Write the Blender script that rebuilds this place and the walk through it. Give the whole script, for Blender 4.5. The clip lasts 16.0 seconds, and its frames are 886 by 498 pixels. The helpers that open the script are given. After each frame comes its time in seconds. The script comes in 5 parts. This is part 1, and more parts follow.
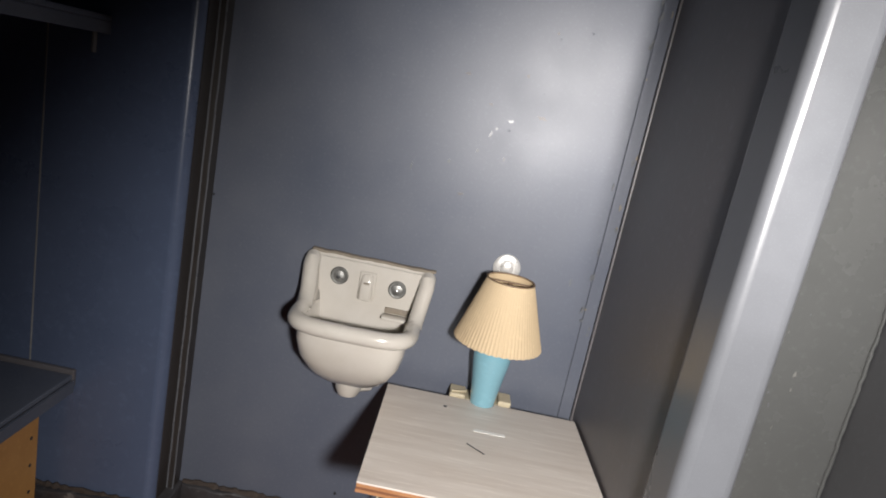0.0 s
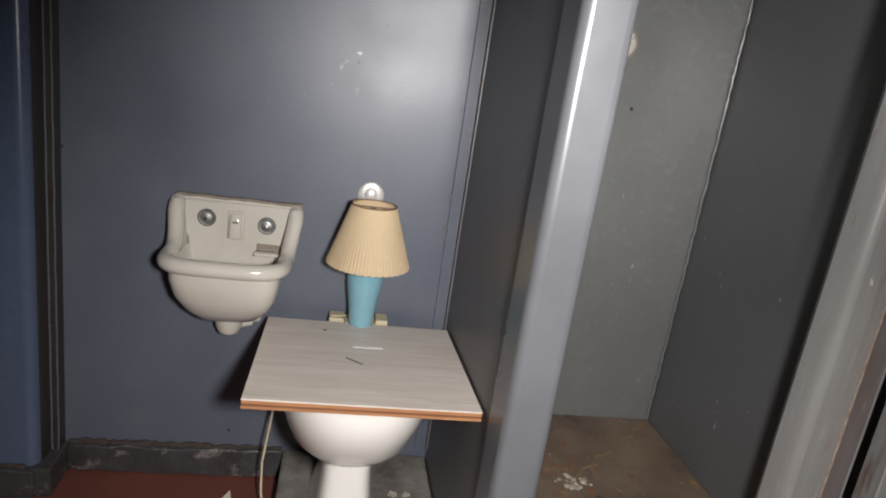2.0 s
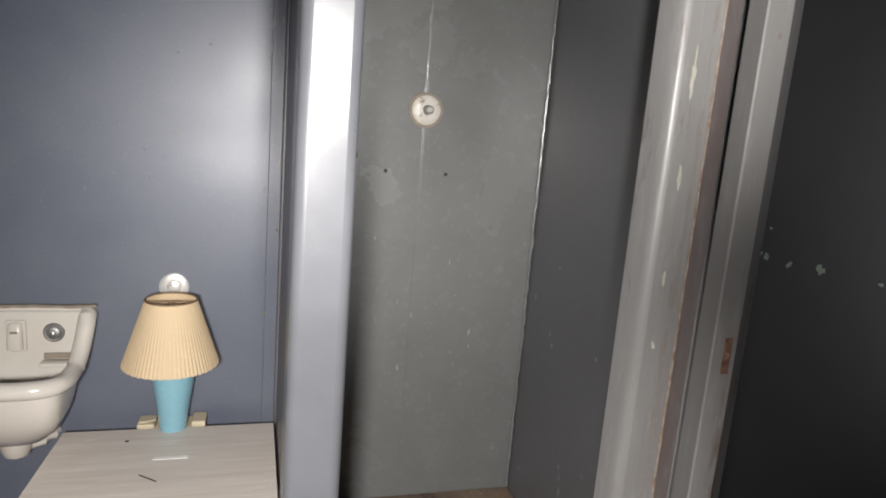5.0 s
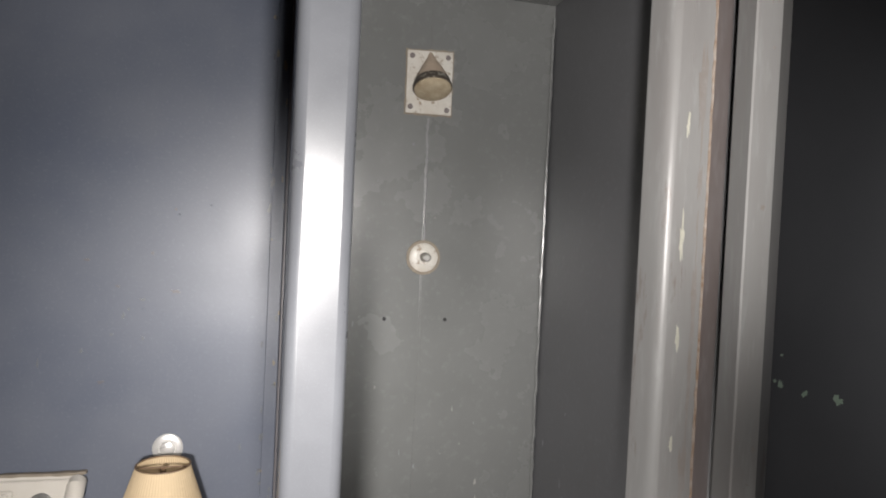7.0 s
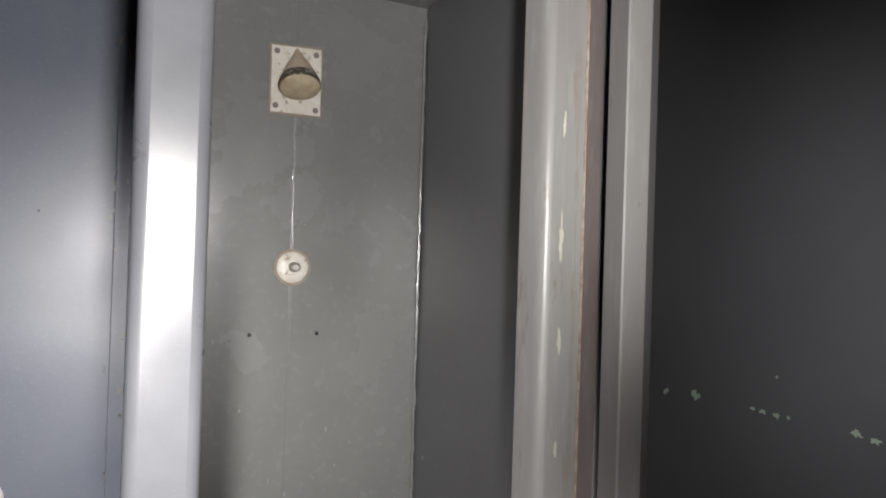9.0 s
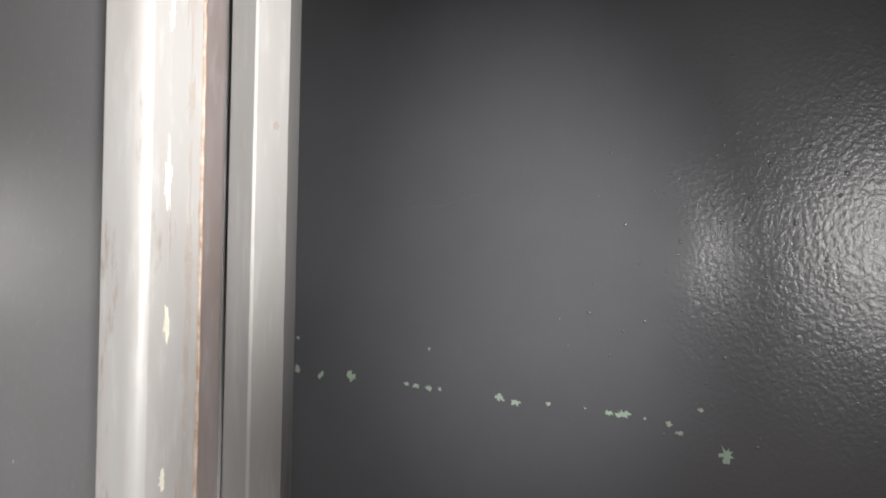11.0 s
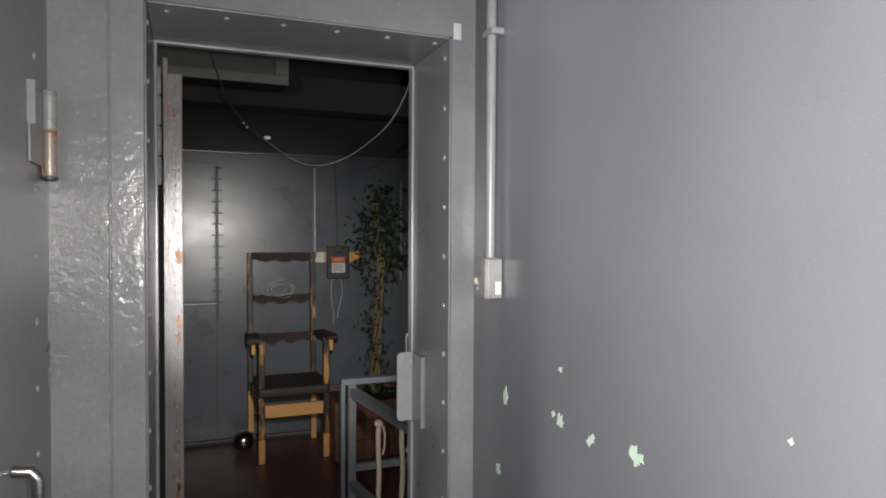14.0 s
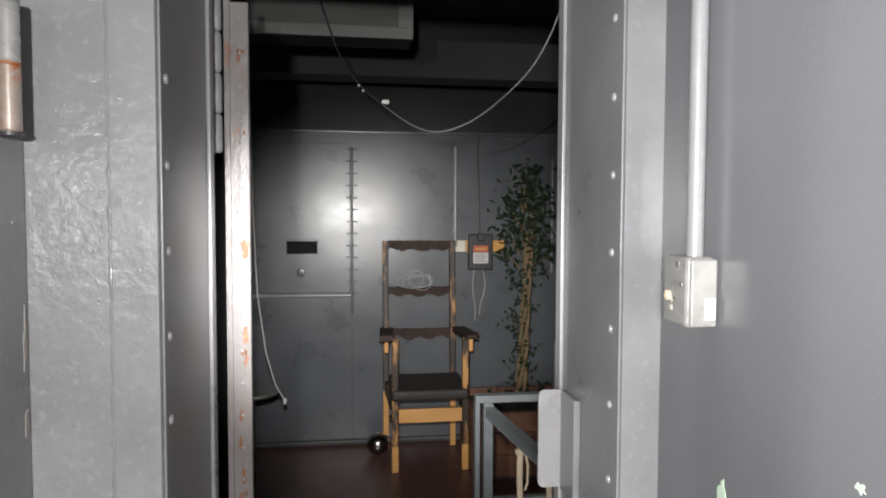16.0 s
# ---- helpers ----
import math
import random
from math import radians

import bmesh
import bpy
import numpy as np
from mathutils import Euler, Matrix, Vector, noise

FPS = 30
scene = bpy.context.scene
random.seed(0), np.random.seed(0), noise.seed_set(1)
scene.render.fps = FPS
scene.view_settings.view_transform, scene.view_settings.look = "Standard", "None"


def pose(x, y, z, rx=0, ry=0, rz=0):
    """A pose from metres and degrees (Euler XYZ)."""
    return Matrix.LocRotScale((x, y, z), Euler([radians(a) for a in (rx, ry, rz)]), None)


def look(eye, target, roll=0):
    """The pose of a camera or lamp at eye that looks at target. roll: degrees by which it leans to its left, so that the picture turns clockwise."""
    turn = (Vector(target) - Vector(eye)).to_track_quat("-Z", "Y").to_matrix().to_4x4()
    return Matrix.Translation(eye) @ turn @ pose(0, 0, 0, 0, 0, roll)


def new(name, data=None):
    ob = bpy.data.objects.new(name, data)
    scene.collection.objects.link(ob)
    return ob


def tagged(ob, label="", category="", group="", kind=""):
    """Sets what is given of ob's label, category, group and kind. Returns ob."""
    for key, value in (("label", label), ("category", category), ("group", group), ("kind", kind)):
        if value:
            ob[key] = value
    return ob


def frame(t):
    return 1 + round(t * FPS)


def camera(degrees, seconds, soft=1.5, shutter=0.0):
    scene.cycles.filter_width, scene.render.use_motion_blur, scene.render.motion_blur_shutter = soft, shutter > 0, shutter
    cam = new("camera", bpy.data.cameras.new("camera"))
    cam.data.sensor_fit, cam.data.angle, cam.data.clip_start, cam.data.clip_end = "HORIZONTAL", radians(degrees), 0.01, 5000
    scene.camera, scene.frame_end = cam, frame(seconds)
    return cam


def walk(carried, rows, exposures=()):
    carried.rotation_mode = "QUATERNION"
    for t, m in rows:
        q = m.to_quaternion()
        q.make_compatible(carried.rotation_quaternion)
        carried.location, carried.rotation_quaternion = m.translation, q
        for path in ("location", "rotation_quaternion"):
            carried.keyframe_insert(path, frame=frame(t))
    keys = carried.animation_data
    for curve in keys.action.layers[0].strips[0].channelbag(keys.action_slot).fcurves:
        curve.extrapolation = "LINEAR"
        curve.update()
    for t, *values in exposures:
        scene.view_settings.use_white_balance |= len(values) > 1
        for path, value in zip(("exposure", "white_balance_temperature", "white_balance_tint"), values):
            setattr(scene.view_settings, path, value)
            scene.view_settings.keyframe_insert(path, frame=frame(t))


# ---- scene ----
cam = camera(69.2, 16.0, 1.9)
PATH = [
    (0, (0.135, 0.024, 1.509), (0.121, 1.973, 1.063), 11.4),
    (0.5, (0.141, -0.012, 1.502), (0.221, 1.933, 1.04), 10.5),
    (1, (0.144, -0.049, 1.482), (0.3, 1.883, 0.987), 9.5),
    (1.5, (0.159, -0.072, 1.464), (0.384, 1.845, 0.94), 8.7),
    (2, (0.203, -0.099, 1.473), (0.547, 1.8, 0.945), 8.4),
    (2.5, (0.25, -0.128, 1.479), (0.707, 1.749, 0.961), 7.9),
    (3, (0.277, -0.143, 1.488), (0.809, 1.717, 0.979), 7.0),
    (3.5, (0.325, -0.142, 1.508), (0.893, 1.71, 1.01), 6.2),
    (3.7, (0.38, -0.134, 1.518), (0.954, 1.72, 1.034), 5.9),
    (5.8, (0.53, -0.036, 1.619), (1.068, 1.874, 1.369), 3.7),
    (6, (0.537, -0.034, 1.635), (1.071, 1.882, 1.422), 3.5),
    (6.5, (0.541, -0.039, 1.671), (1.063, 1.888, 1.55), 3.1),
    (7, (0.538, -0.045, 1.686), (1.053, 1.888, 1.642), 2.7),
    (7.5, (0.539, -0.041, 1.69), (1.05, 1.892, 1.679), 2.5),
    (8, (0.55, -0.037, 1.689), (1.058, 1.898, 1.698), 2.4),
    (8.5, (0.56, -0.017, 1.682), (1.139, 1.897, 1.693), 2.2),
    (9, (0.557, 0.033, 1.665), (1.444, 1.825, 1.683), 1.8),
    (9.5, (0.569, 0.098, 1.66), (1.876, 1.612, 1.683), 1.4),
    (10, (0.582, 0.158, 1.643), (2.128, 1.425, 1.67), 1.1),
    (10.2, (0.593, 0.172, 1.635), (2.201, 1.361, 1.659), 1.3),
    (12.3, (1.19, 0.452, 1.601), (2.864, 1.546, 1.602), 1.2),
    (12.5, (1.223, 0.502, 1.596), (2.862, 1.649, 1.594), 1.1),
    (13, (1.358, 0.595, 1.585), (2.773, 2.008, 1.581), 0.7),
    (13.5, (1.522, 0.68, 1.584), (2.495, 2.427, 1.559), 0.4),
    (14, (1.629, 0.731, 1.591), (2.356, 2.594, 1.54), 0.3),
    (14.5, (1.663, 0.815, 1.585), (2.309, 2.707, 1.52), 0.5),
    (15, (1.662, 0.983, 1.575), (2.24, 2.896, 1.498), 0.7),
    (15.5, (1.719, 1.163, 1.567), (2.199, 3.103, 1.477), 0.5),
    (16, (1.826, 1.293, 1.583), (2.095, 3.273, 1.49), 0.2),
]
walk(cam, [(t, look(eye, target, roll)) for t, eye, target, roll in PATH],
     [(0, -3.25), (0.5, -3.4), (1.0, -3.5), (1.5, -3.6), (2.2, -3.65), (2.8, -3.5), (3.7, -3.4), (5.8, -3.35), (7.0, -3.32), (8.5, -3.28), (9.0, -3.3), (9.5, -2.9), (10.0, -2.35), (10.2, -2.25), (11.3, -1.9), (12.0, -1.25), (12.3, -1.0), (13.0, -0.95), (13.5, -0.5), (14.0, -0.1), (14.5, 0.1), (15.0, 0.25), (15.5, 0.5), (16.0, 0.7)])

# ---- light: six fixed spots on the walk stand in for the visitor's carried light ----
world = bpy.data.worlds.new("world")
world.use_nodes = True
world.node_tree.nodes["Background"].inputs[0].default_value = (0.55, 0.62, 0.75, 1)
world.node_tree.nodes["Background"].inputs[1].default_value = 0.02
scene.world = world


def carried_light_stand_in(eye, target, watts, cone, blend, color, radius=0.0):
    data = bpy.data.lights.new("carried_light_stand_in", "SPOT")
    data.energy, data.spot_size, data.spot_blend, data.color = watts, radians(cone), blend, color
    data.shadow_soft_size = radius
    ob = new("carried_light_stand_in", data)
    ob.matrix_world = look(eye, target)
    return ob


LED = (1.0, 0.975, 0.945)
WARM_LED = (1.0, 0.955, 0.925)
# all six stay on throughout; each is added to suit one stretch
carried_light_stand_in((0.40, -0.20, 1.52), (0.50, 1.50, 0.56), 1820, 93, 1.0, WARM_LED, 0.06)
carried_light_stand_in((0.63, -0.12, 1.72), (0.80, 1.7, 2.10), 1080, 84, 0.8, WARM_LED, 0.05)
carried_light_stand_in((0.72, 0.12, 1.68), (2.34, 0.74, 1.56), 260, 74, 1.0, LED, 0.02)
carried_light_stand_in((1.42, 0.60, 1.65), (2.34, 1.34, 1.54), 188, 100, 1.0, LED)
carried_light_stand_in((1.70, 0.78, 1.62), (1.48, 2.4, 1.50), 68, 104, 1.0, LED, 0.03)
# added ahead of the walk, beam narrowed to reach into the chair room
carried_light_stand_in((1.80, 1.45, 1.66), (2.06, 5.2, 1.08), 300, 41, 1.0, LED, 0.02)

# ---- materials ----


def material(name, base, rough=0.5, metal=0.0, second=None, scale=6.0, amount=0.5, grain=60.0, bump=0.15, bump_scale=90.0,
             rough_spread=0.12, wear=None, wear_cut=0.68, wear_scale=14.0, stretch=(1, 1, 1), dents=0.0, coat=0.0, dist=0.002, patch=None):
    """Painted or natural surface: two scales of colour variation, uneven gloss, fine relief, and worn patches."""
    m = bpy.data.materials.new(name)
    m.use_nodes = True
    nt = m.node_tree
    ns, ln = nt.nodes, nt.links
    b = ns["Principled BSDF"]
    b.inputs["Metallic"].default_value = metal
    b.inputs["Coat Weight"].default_value = coat
    b.inputs["Coat Roughness"].default_value = 0.15
    tc = ns.new("ShaderNodeTexCoord")
    mp = ns.new("ShaderNodeMapping")
    mp.inputs["Scale"].default_value = stretch
    geo = ns.new("ShaderNodeNewGeometry")
    ln.new(geo.outputs["Position"], mp.inputs["Vector"])

    def noise_node(s, detail=6.0, rough_=0.6):
        n = ns.new("ShaderNodeTexNoise")
        n.inputs["Scale"].default_value, n.inputs["Detail"].default_value, n.inputs["Roughness"].default_value = s, detail, rough_
        ln.new(mp.outputs["Vector"], n.inputs["Vector"])
        return n

    def ramp(src, a, z):
        r = ns.new("ShaderNodeMapRange")
        r.inputs["From Min"].default_value, r.inputs["From Max"].default_value = a, z
        ln.new(src, r.inputs["Value"])
        return r.outputs["Result"]

    def mix(f, ca, cb):
        x = ns.new("ShaderNodeMix")
        x.data_type = "RGBA"
        if isinstance(f, float):
            x.inputs["Factor"].default_value = f
        else:
            ln.new(f, x.inputs["Factor"])
        for sock, c in ((x.inputs[6], ca), (x.inputs[7], cb)):
            if isinstance(c, tuple):
                sock.default_value = (*c[:3], 1)
            else:
                ln.new(c, sock)
        return x.outputs[2]

    second = second or tuple(c * 0.72 for c in base)
    big, small = noise_node(scale), noise_node(grain, 3.0)
    col = mix(ramp(big.outputs["Fac"], 0.5 - 0.5 * amount + 0.0, 0.5 + 0.5 * amount), second, base)
    speck = tuple(min(1, c * 1.18) for c in base)
    col = mix(ramp(small.outputs["Fac"], 0.55, 0.95), col, speck)
    ro = ns.new("ShaderNodeMath")
    ro.operation = "MULTIPLY_ADD"
    ln.new(big.outputs["Fac"], ro.inputs[0])
    ro.inputs[1].default_value, ro.inputs[2].default_value = rough_spread * 2, rough - rough_spread
    rough_out = ro.outputs[0]
    if wear:
        w = noise_node(wear_scale, 8.0, 0.7)
        wf = ramp(w.outputs["Fac"], wear_cut - 0.01, wear_cut + 0.06)
        col = mix(wf, col, wear)
    ln.new(col, b.inputs["Base Color"])
    ln.new(rough_out, b.inputs["Roughness"])
    h = noise_node(bump_scale, 4.0)
    height = h.outputs["Fac"]
    if dents:
        d = noise_node(5.0, 2.0)
        ad = ns.new("ShaderNodeMath")
        ad.operation = "MULTIPLY_ADD"
        ln.new(d.outputs["Fac"], ad.inputs[0])
        ad.inputs[1].default_value = dents
        ln.new(height, ad.inputs[2])
        height = ad.outputs[0]
    bp = ns.new("ShaderNodeBump")
    bp.inputs["Strength"].default_value, bp.inputs["Distance"].default_value = bump, dist
    if patch:
        sep = ns.new("ShaderNodeSeparateXYZ")
        ln.new(geo.outputs["Position"], sep.inputs[0])
        wav = noise_node(3.5, 4.0)
        mv = ns.new("ShaderNodeMath")
        mv.operation = "MULTIPLY_ADD"
        ln.new(wav.outputs["Fac"], mv.inputs[0])
        mv.inputs[1].default_value = -0.5
        ln.new(sep.outputs["Y"], mv.inputs[2])
        lo = ns.new("ShaderNodeMapRange")
        for key, v in (("From Min", patch[0] - 0.25), ("From Max", patch[1] - 0.25), ("To Min", patch[2]), ("To Max", bump)):
            lo.inputs[key].default_value = v
        ln.new(mv.outputs[0], lo.inputs["Value"])
        ln.new(lo.outputs["Result"], bp.inputs["Strength"])
    ln.new(height, bp.inputs["Height"])
    ln.new(bp.outputs["Normal"], b.inputs["Normal"])
    return m


RUST = (0.30, 0.12, 0.05)
M_CELL = material("blue_grey_gloss_paint", (0.130, 0.142, 0.172), 0.41, second=(0.083, 0.098, 0.136), scale=3, amount=0.6, grain=120, rough_spread=0.17, bump=0.11, bump_scale=70,
                  wear=(0.24, 0.26, 0.29), wear_cut=0.78, wear_scale=26, dents=2.0)
M_BLUE = material("deep_blue_grey_paint", (0.100, 0.130, 0.205), 0.30, second=(0.078, 0.102, 0.168), scale=3, bump=0.10, bump_scale=120, dents=2.0)
M_POST = material("pale_blue_grey_enamel", (0.145, 0.152, 0.166), 0.29, scale=4, grain=400, bump=0.05, bump_scale=110, dents=0.25)
M_SHOWER = material("green_grey_paint", (0.178, 0.183, 0.180), 0.26, second=(0.145, 0.150, 0.146), scale=5, amount=0.7, bump=0.10, bump_scale=130, dents=2.0,
                    wear=(0.28, 0.29, 0.28), wear_cut=0.80, wear_scale=30)
M_SHOWERDARK = material("dull_violet_grey_paint", (0.138, 0.134, 0.145), 0.42, second=(0.108, 0.097, 0.098), scale=4, amount=0.6, wear=(0.055, 0.05, 0.045), wear_cut=0.70, wear_scale=7, bump=0.10, bump_scale=130, dents=2.0)
M_SIDE = material("dull_slate_grey_paint", (0.128, 0.130, 0.138), 0.34, second=(0.108, 0.109, 0.114), scale=4, amount=0.6, bump=0.08, bump_scale=130, dents=2.0)
M_JAMB = material("scuffed_grey_steel_paint", (0.305, 0.31, 0.305), 0.34, second=(0.235, 0.222, 0.215), scale=8, bump=0.12, bump_scale=100,
                  wear=(0.16, 0.115, 0.095), wear_cut=0.60, wear_scale=9, stretch=(1, 1, 0.18))
M_RUSTSTRIP = material("rust_stained_paint", (0.225, 0.208, 0.208), 0.42, second=(0.13, 0.098, 0.088), scale=12, bump=0.2, bump_scale=80,
                       wear=RUST, wear_cut=0.66, wear_scale=16, stretch=(1, 1, 0.25))
M_STAIN = material("faint_brown_stain", (0.285, 0.272, 0.262), 0.42, second=(0.25, 0.222, 0.20), scale=22, amount=0.4, bump=0.2)
M_RUSTBEAD = material("rusty_paint_bead", (0.40, 0.35, 0.305), 0.22, second=(0.27, 0.19, 0.135), scale=45, amount=0.3, bump=0.4)
M_EAST = material("dark_grey_wall_paint", (0.121, 0.123, 0.133), 0.24, second=(0.100, 0.102, 0.111), scale=1.7, grain=260, bump=0.5, bump_scale=85, dents=1.0, patch=(0.66, 0.52, 0.06),
                  rough_spread=0.08, dist=0.003)
M_CRACK = material("cracked_grey_paint", (0.145, 0.148, 0.157), 0.5, bump=0.1)
M_FRAME = material("mid_grey_steel_paint", (0.225, 0.23, 0.243), 0.32, scale=5, bump=0.22, bump_scale=60, dents=1.0,
                   wear=RUST, wear_cut=0.79, wear_scale=11)
M_BUMPY = material("thick_brushed_grey_paint", (0.31, 0.315, 0.322), 0.17, scale=5, bump=0.75, bump_scale=38, dents=2.0, rough_spread=0.07, dist=0.004)
M_LEAF = material("chipped_door_edge", (0.205, 0.199, 0.203), 0.32, second=(0.165, 0.145, 0.138), scale=9, bump=0.8, bump_scale=60, wear=(0.23, 0.105, 0.06), wear_cut=0.60, wear_scale=13,
                  stretch=(1, 1, 0.6), dist=0.003)
M_RIVET = material("rivet_paint", (0.31, 0.31, 0.32), 0.3, bump=0.1)
M_ORANGERUST = material("orange_rust", (0.40, 0.15, 0.05), 0.7, second=(0.24, 0.17, 0.13), scale=22, amount=0.4, bump=0.6, bump_scale=90, dist=0.003)
M_HINGE = material("greased_hinge_steel", (0.40, 0.40, 0.39), 0.28, metal=0.3, second=(0.30, 0.30, 0.29), scale=18, bump=0.15, wear=(0.30, 0.14, 0.08), wear_cut=0.70, wear_scale=15)
M_HINGERUST = material("rusty_hinge_steel", (0.38, 0.37, 0.36), 0.32, metal=0.3, second=(0.33, 0.24, 0.18), scale=16, amount=0.4, bump=0.25, wear=(0.38, 0.13, 0.045), wear_cut=0.56, wear_scale=13)
M_BEAD = material("glossy_paint_bead", (0.29, 0.292, 0.295), 0.11, scale=8, bump=0.3, bump_scale=120, rough_spread=0.04)
M_SCUFF = material("pale_scuff", (0.31, 0.31, 0.29), 0.6)
M_STRIKE = material("rusted_strike_slot", (0.30, 0.16, 0.10), 0.8, second=(0.10, 0.05, 0.035), scale=45, amount=0.3, bump=0.8, dist=0.004, wear=(0.45, 0.34, 0.28), wear_cut=0.60, wear_scale=60)
M_CHIP = material("bare_plaster_chip", (0.31, 0.335, 0.295), 0.8, second=(0.36, 0.47, 0.38), scale=14, bump=0.3)
M_GREENCHIP = material("old_green_paint_chip", (0.26, 0.38, 0.28), 0.7, second=(0.42, 0.50, 0.42), scale=30, bump=0.3)
M_WHITECHIP = material("pale_paint_scar", (0.62, 0.61, 0.52), 0.6, scale=30, bump=0.3)
M_PORCELAIN = material("old_white_porcelain", (0.62, 0.59, 0.54), 0.16, second=(0.53, 0.495, 0.435), scale=7, grain=900, bump=0.03, rough_spread=0.05, coat=0.4,
                       wear=(0.45, 0.40, 0.33), wear_cut=0.80, wear_scale=10)
M_TOILET = material("white_porcelain", (0.84, 0.82, 0.78), 0.16, second=(0.78, 0.76, 0.72), scale=5, grain=900, bump=0.02, rough_spread=0.05, coat=0.4)
M_CHROME = material("worn_chrome", (0.55, 0.54, 0.52), 0.32, metal=1.0, scale=30, bump=0.1)
M_DULLMETAL = material("dull_zinc", (0.40, 0.39, 0.37), 0.42, metal=0.8, scale=20, bump=0.2)
M_PLATE = material("yellowed_white_enamel", (0.60, 0.585, 0.54), 0.4, second=(0.50, 0.46, 0.40), scale=18, amount=0.4, bump=0.1, wear=(0.24, 0.18, 0.12), wear_cut=0.56, wear_scale=40)
M_FLUSH = material("bright_nickel", (0.78, 0.77, 0.75), 0.30, metal=0.5, second=(0.66, 0.65, 0.63), scale=30, bump=0.05)
M_TAP = material("tarnished_tap", (0.36, 0.36, 0.345), 0.42, metal=0.7, second=(0.20, 0.20, 0.19), scale=40, bump=0.15)
M_GRIME = material("limescale_grime", (0.26, 0.22, 0.17), 0.7, scale=30, bump=0.5)
M_HEAD = material("corroded_brass", (0.60, 0.49, 0.39), 0.45, metal=0.0, second=(0.44, 0.34, 0.25), scale=18, bump=0.3, wear=(0.50, 0.45, 0.36), wear_cut=0.68, wear_scale=34)
M_COLLAR = material("blackened_chrome", (0.19, 0.165, 0.14), 0.4, metal=0.5, second=(0.07, 0.055, 0.045), scale=30, bump=0.4, wear=(0.50, 0.47, 0.40), wear_cut=0.55, wear_scale=30)
M_ROSE = material("crusted_lime", (0.50, 0.43, 0.31), 0.7, second=(0.32, 0.25, 0.16), scale=40, bump=0.6)
M_SHADE = material("cream_pleated_fabric", (0.62, 0.485, 0.31), 0.75, second=(0.56, 0.43, 0.27), scale=8, bump=0.08, bump_scale=300)
M_CERAMIC = material("pale_turquoise_ceramic", (0.22, 0.43, 0.51), 0.16, second=(0.195, 0.39, 0.47), scale=6, bump=0.02, coat=0.5, rough_spread=0.04)
M_BRASS = material("dark_shade_rim", (0.22, 0.14, 0.08), 0.6)
M_BOARD = material("whitewashed_wood_laminate", (0.76, 0.71, 0.65), 0.5, second=(0.55, 0.48, 0.42), scale=16, amount=0.6, grain=90, bump=0.08, bump_scale=60, stretch=(0.13, 1.6, 1),
                   wear=(0.52, 0.45, 0.38), wear_cut=0.63, wear_scale=34)
M_PLYDARK = material("dark_plywood_edge", (0.24, 0.10, 0.045), 0.7, second=(0.15, 0.06, 0.03), scale=60, bump=0.3, stretch=(0.2, 0.2, 3))
M_PLY = material("plywood_edge", (0.44, 0.22, 0.10), 0.65, second=(0.32, 0.14, 0.06), scale=60, bump=0.3, stretch=(0.2, 0.2, 3))
M_REDFLOOR = material("oxblood_floor_paint", (0.17, 0.055, 0.038), 0.5, second=(0.12, 0.04, 0.03), scale=5, bump=0.2, bump_scale=60, wear=(0.10, 0.075, 0.065), wear_cut=0.70, wear_scale=7)
M_CHAIRFLOOR = material("dark_red_brown_floor", (0.10, 0.046, 0.038), 0.42, second=(0.085, 0.04, 0.034), scale=3, bump=0.15, bump_scale=50)
M_PLINTH = material("flaking_plinth", (0.062, 0.062, 0.068), 0.5, second=(0.028, 0.022, 0.02), scale=12, amount=0.6, bump=0.6, bump_scale=45, wear=(0.17, 0.155, 0.145), wear_cut=0.58, wear_scale=13, dist=0.006)
M_CONCRETE = material("stained_concrete", (0.25, 0.235, 0.21), 0.8, second=(0.09, 0.08, 0.075), scale=8, amount=0.35, bump=0.5, bump_scale=50, wear=(0.32, 0.31, 0.28), wear_cut=0.66, wear_scale=9, dist=0.004)
M_SHOWERFLOOR = material("rust_stained_shower_tray", (0.22, 0.16, 0.112), 0.32, second=(0.11, 0.078, 0.06), scale=8, amount=0.4, bump=0.4, bump_scale=60, wear=(0.40, 0.21, 0.08), wear_cut=0.62, wear_scale=9, dist=0.004)
M_OCHRE = material("ochre_crust", (0.25, 0.17, 0.09), 0.5, second=(0.17, 0.115, 0.065), scale=40, bump=0.5)
M_RUSTWET = material("damp_rust_stain", (0.22, 0.10, 0.05), 0.35, second=(0.16, 0.085, 0.05), scale=30, bump=0.3)
M_CORD = material("cream_cord", (0.62, 0.54, 0.38), 0.6)
M_PAPER = material("paper_scrap", (0.75, 0.70, 0.58), 0.8)
M_CRUMB = material("dusty_plaster", (0.55, 0.50, 0.44), 0.8, second=(0.26, 0.21, 0.16), scale=60, bump=0.4)
M_TAPE = material("white_masking_tape", (0.92, 0.90, 0.86), 0.5, bump=0.05)
M_DARKBROWN = material("dark_brown_paint", (0.042, 0.036, 0.033), 0.45, second=(0.028, 0.024, 0.022), scale=9, bump=0.2, wear=(0.11, 0.10, 0.10), wear_cut=0.70, wear_scale=18)
M_DIRT = material("packed_brown_dirt", (0.065, 0.048, 0.038), 0.85, second=(0.035, 0.026, 0.022), scale=40, bump=0.5, wear=(0.17, 0.155, 0.14), wear_cut=0.66, wear_scale=30)
# near-black tone: the chair room's unlit dark is put into the colour
M_DARK = material("shadow_dark_tone", (0.024, 0.025, 0.025), 0.6, scale=5, bump=0.2)
M_CEIL = material("dark_ceiling_paint", (0.050, 0.051, 0.053), 0.6, scale=4, bump=0.2)
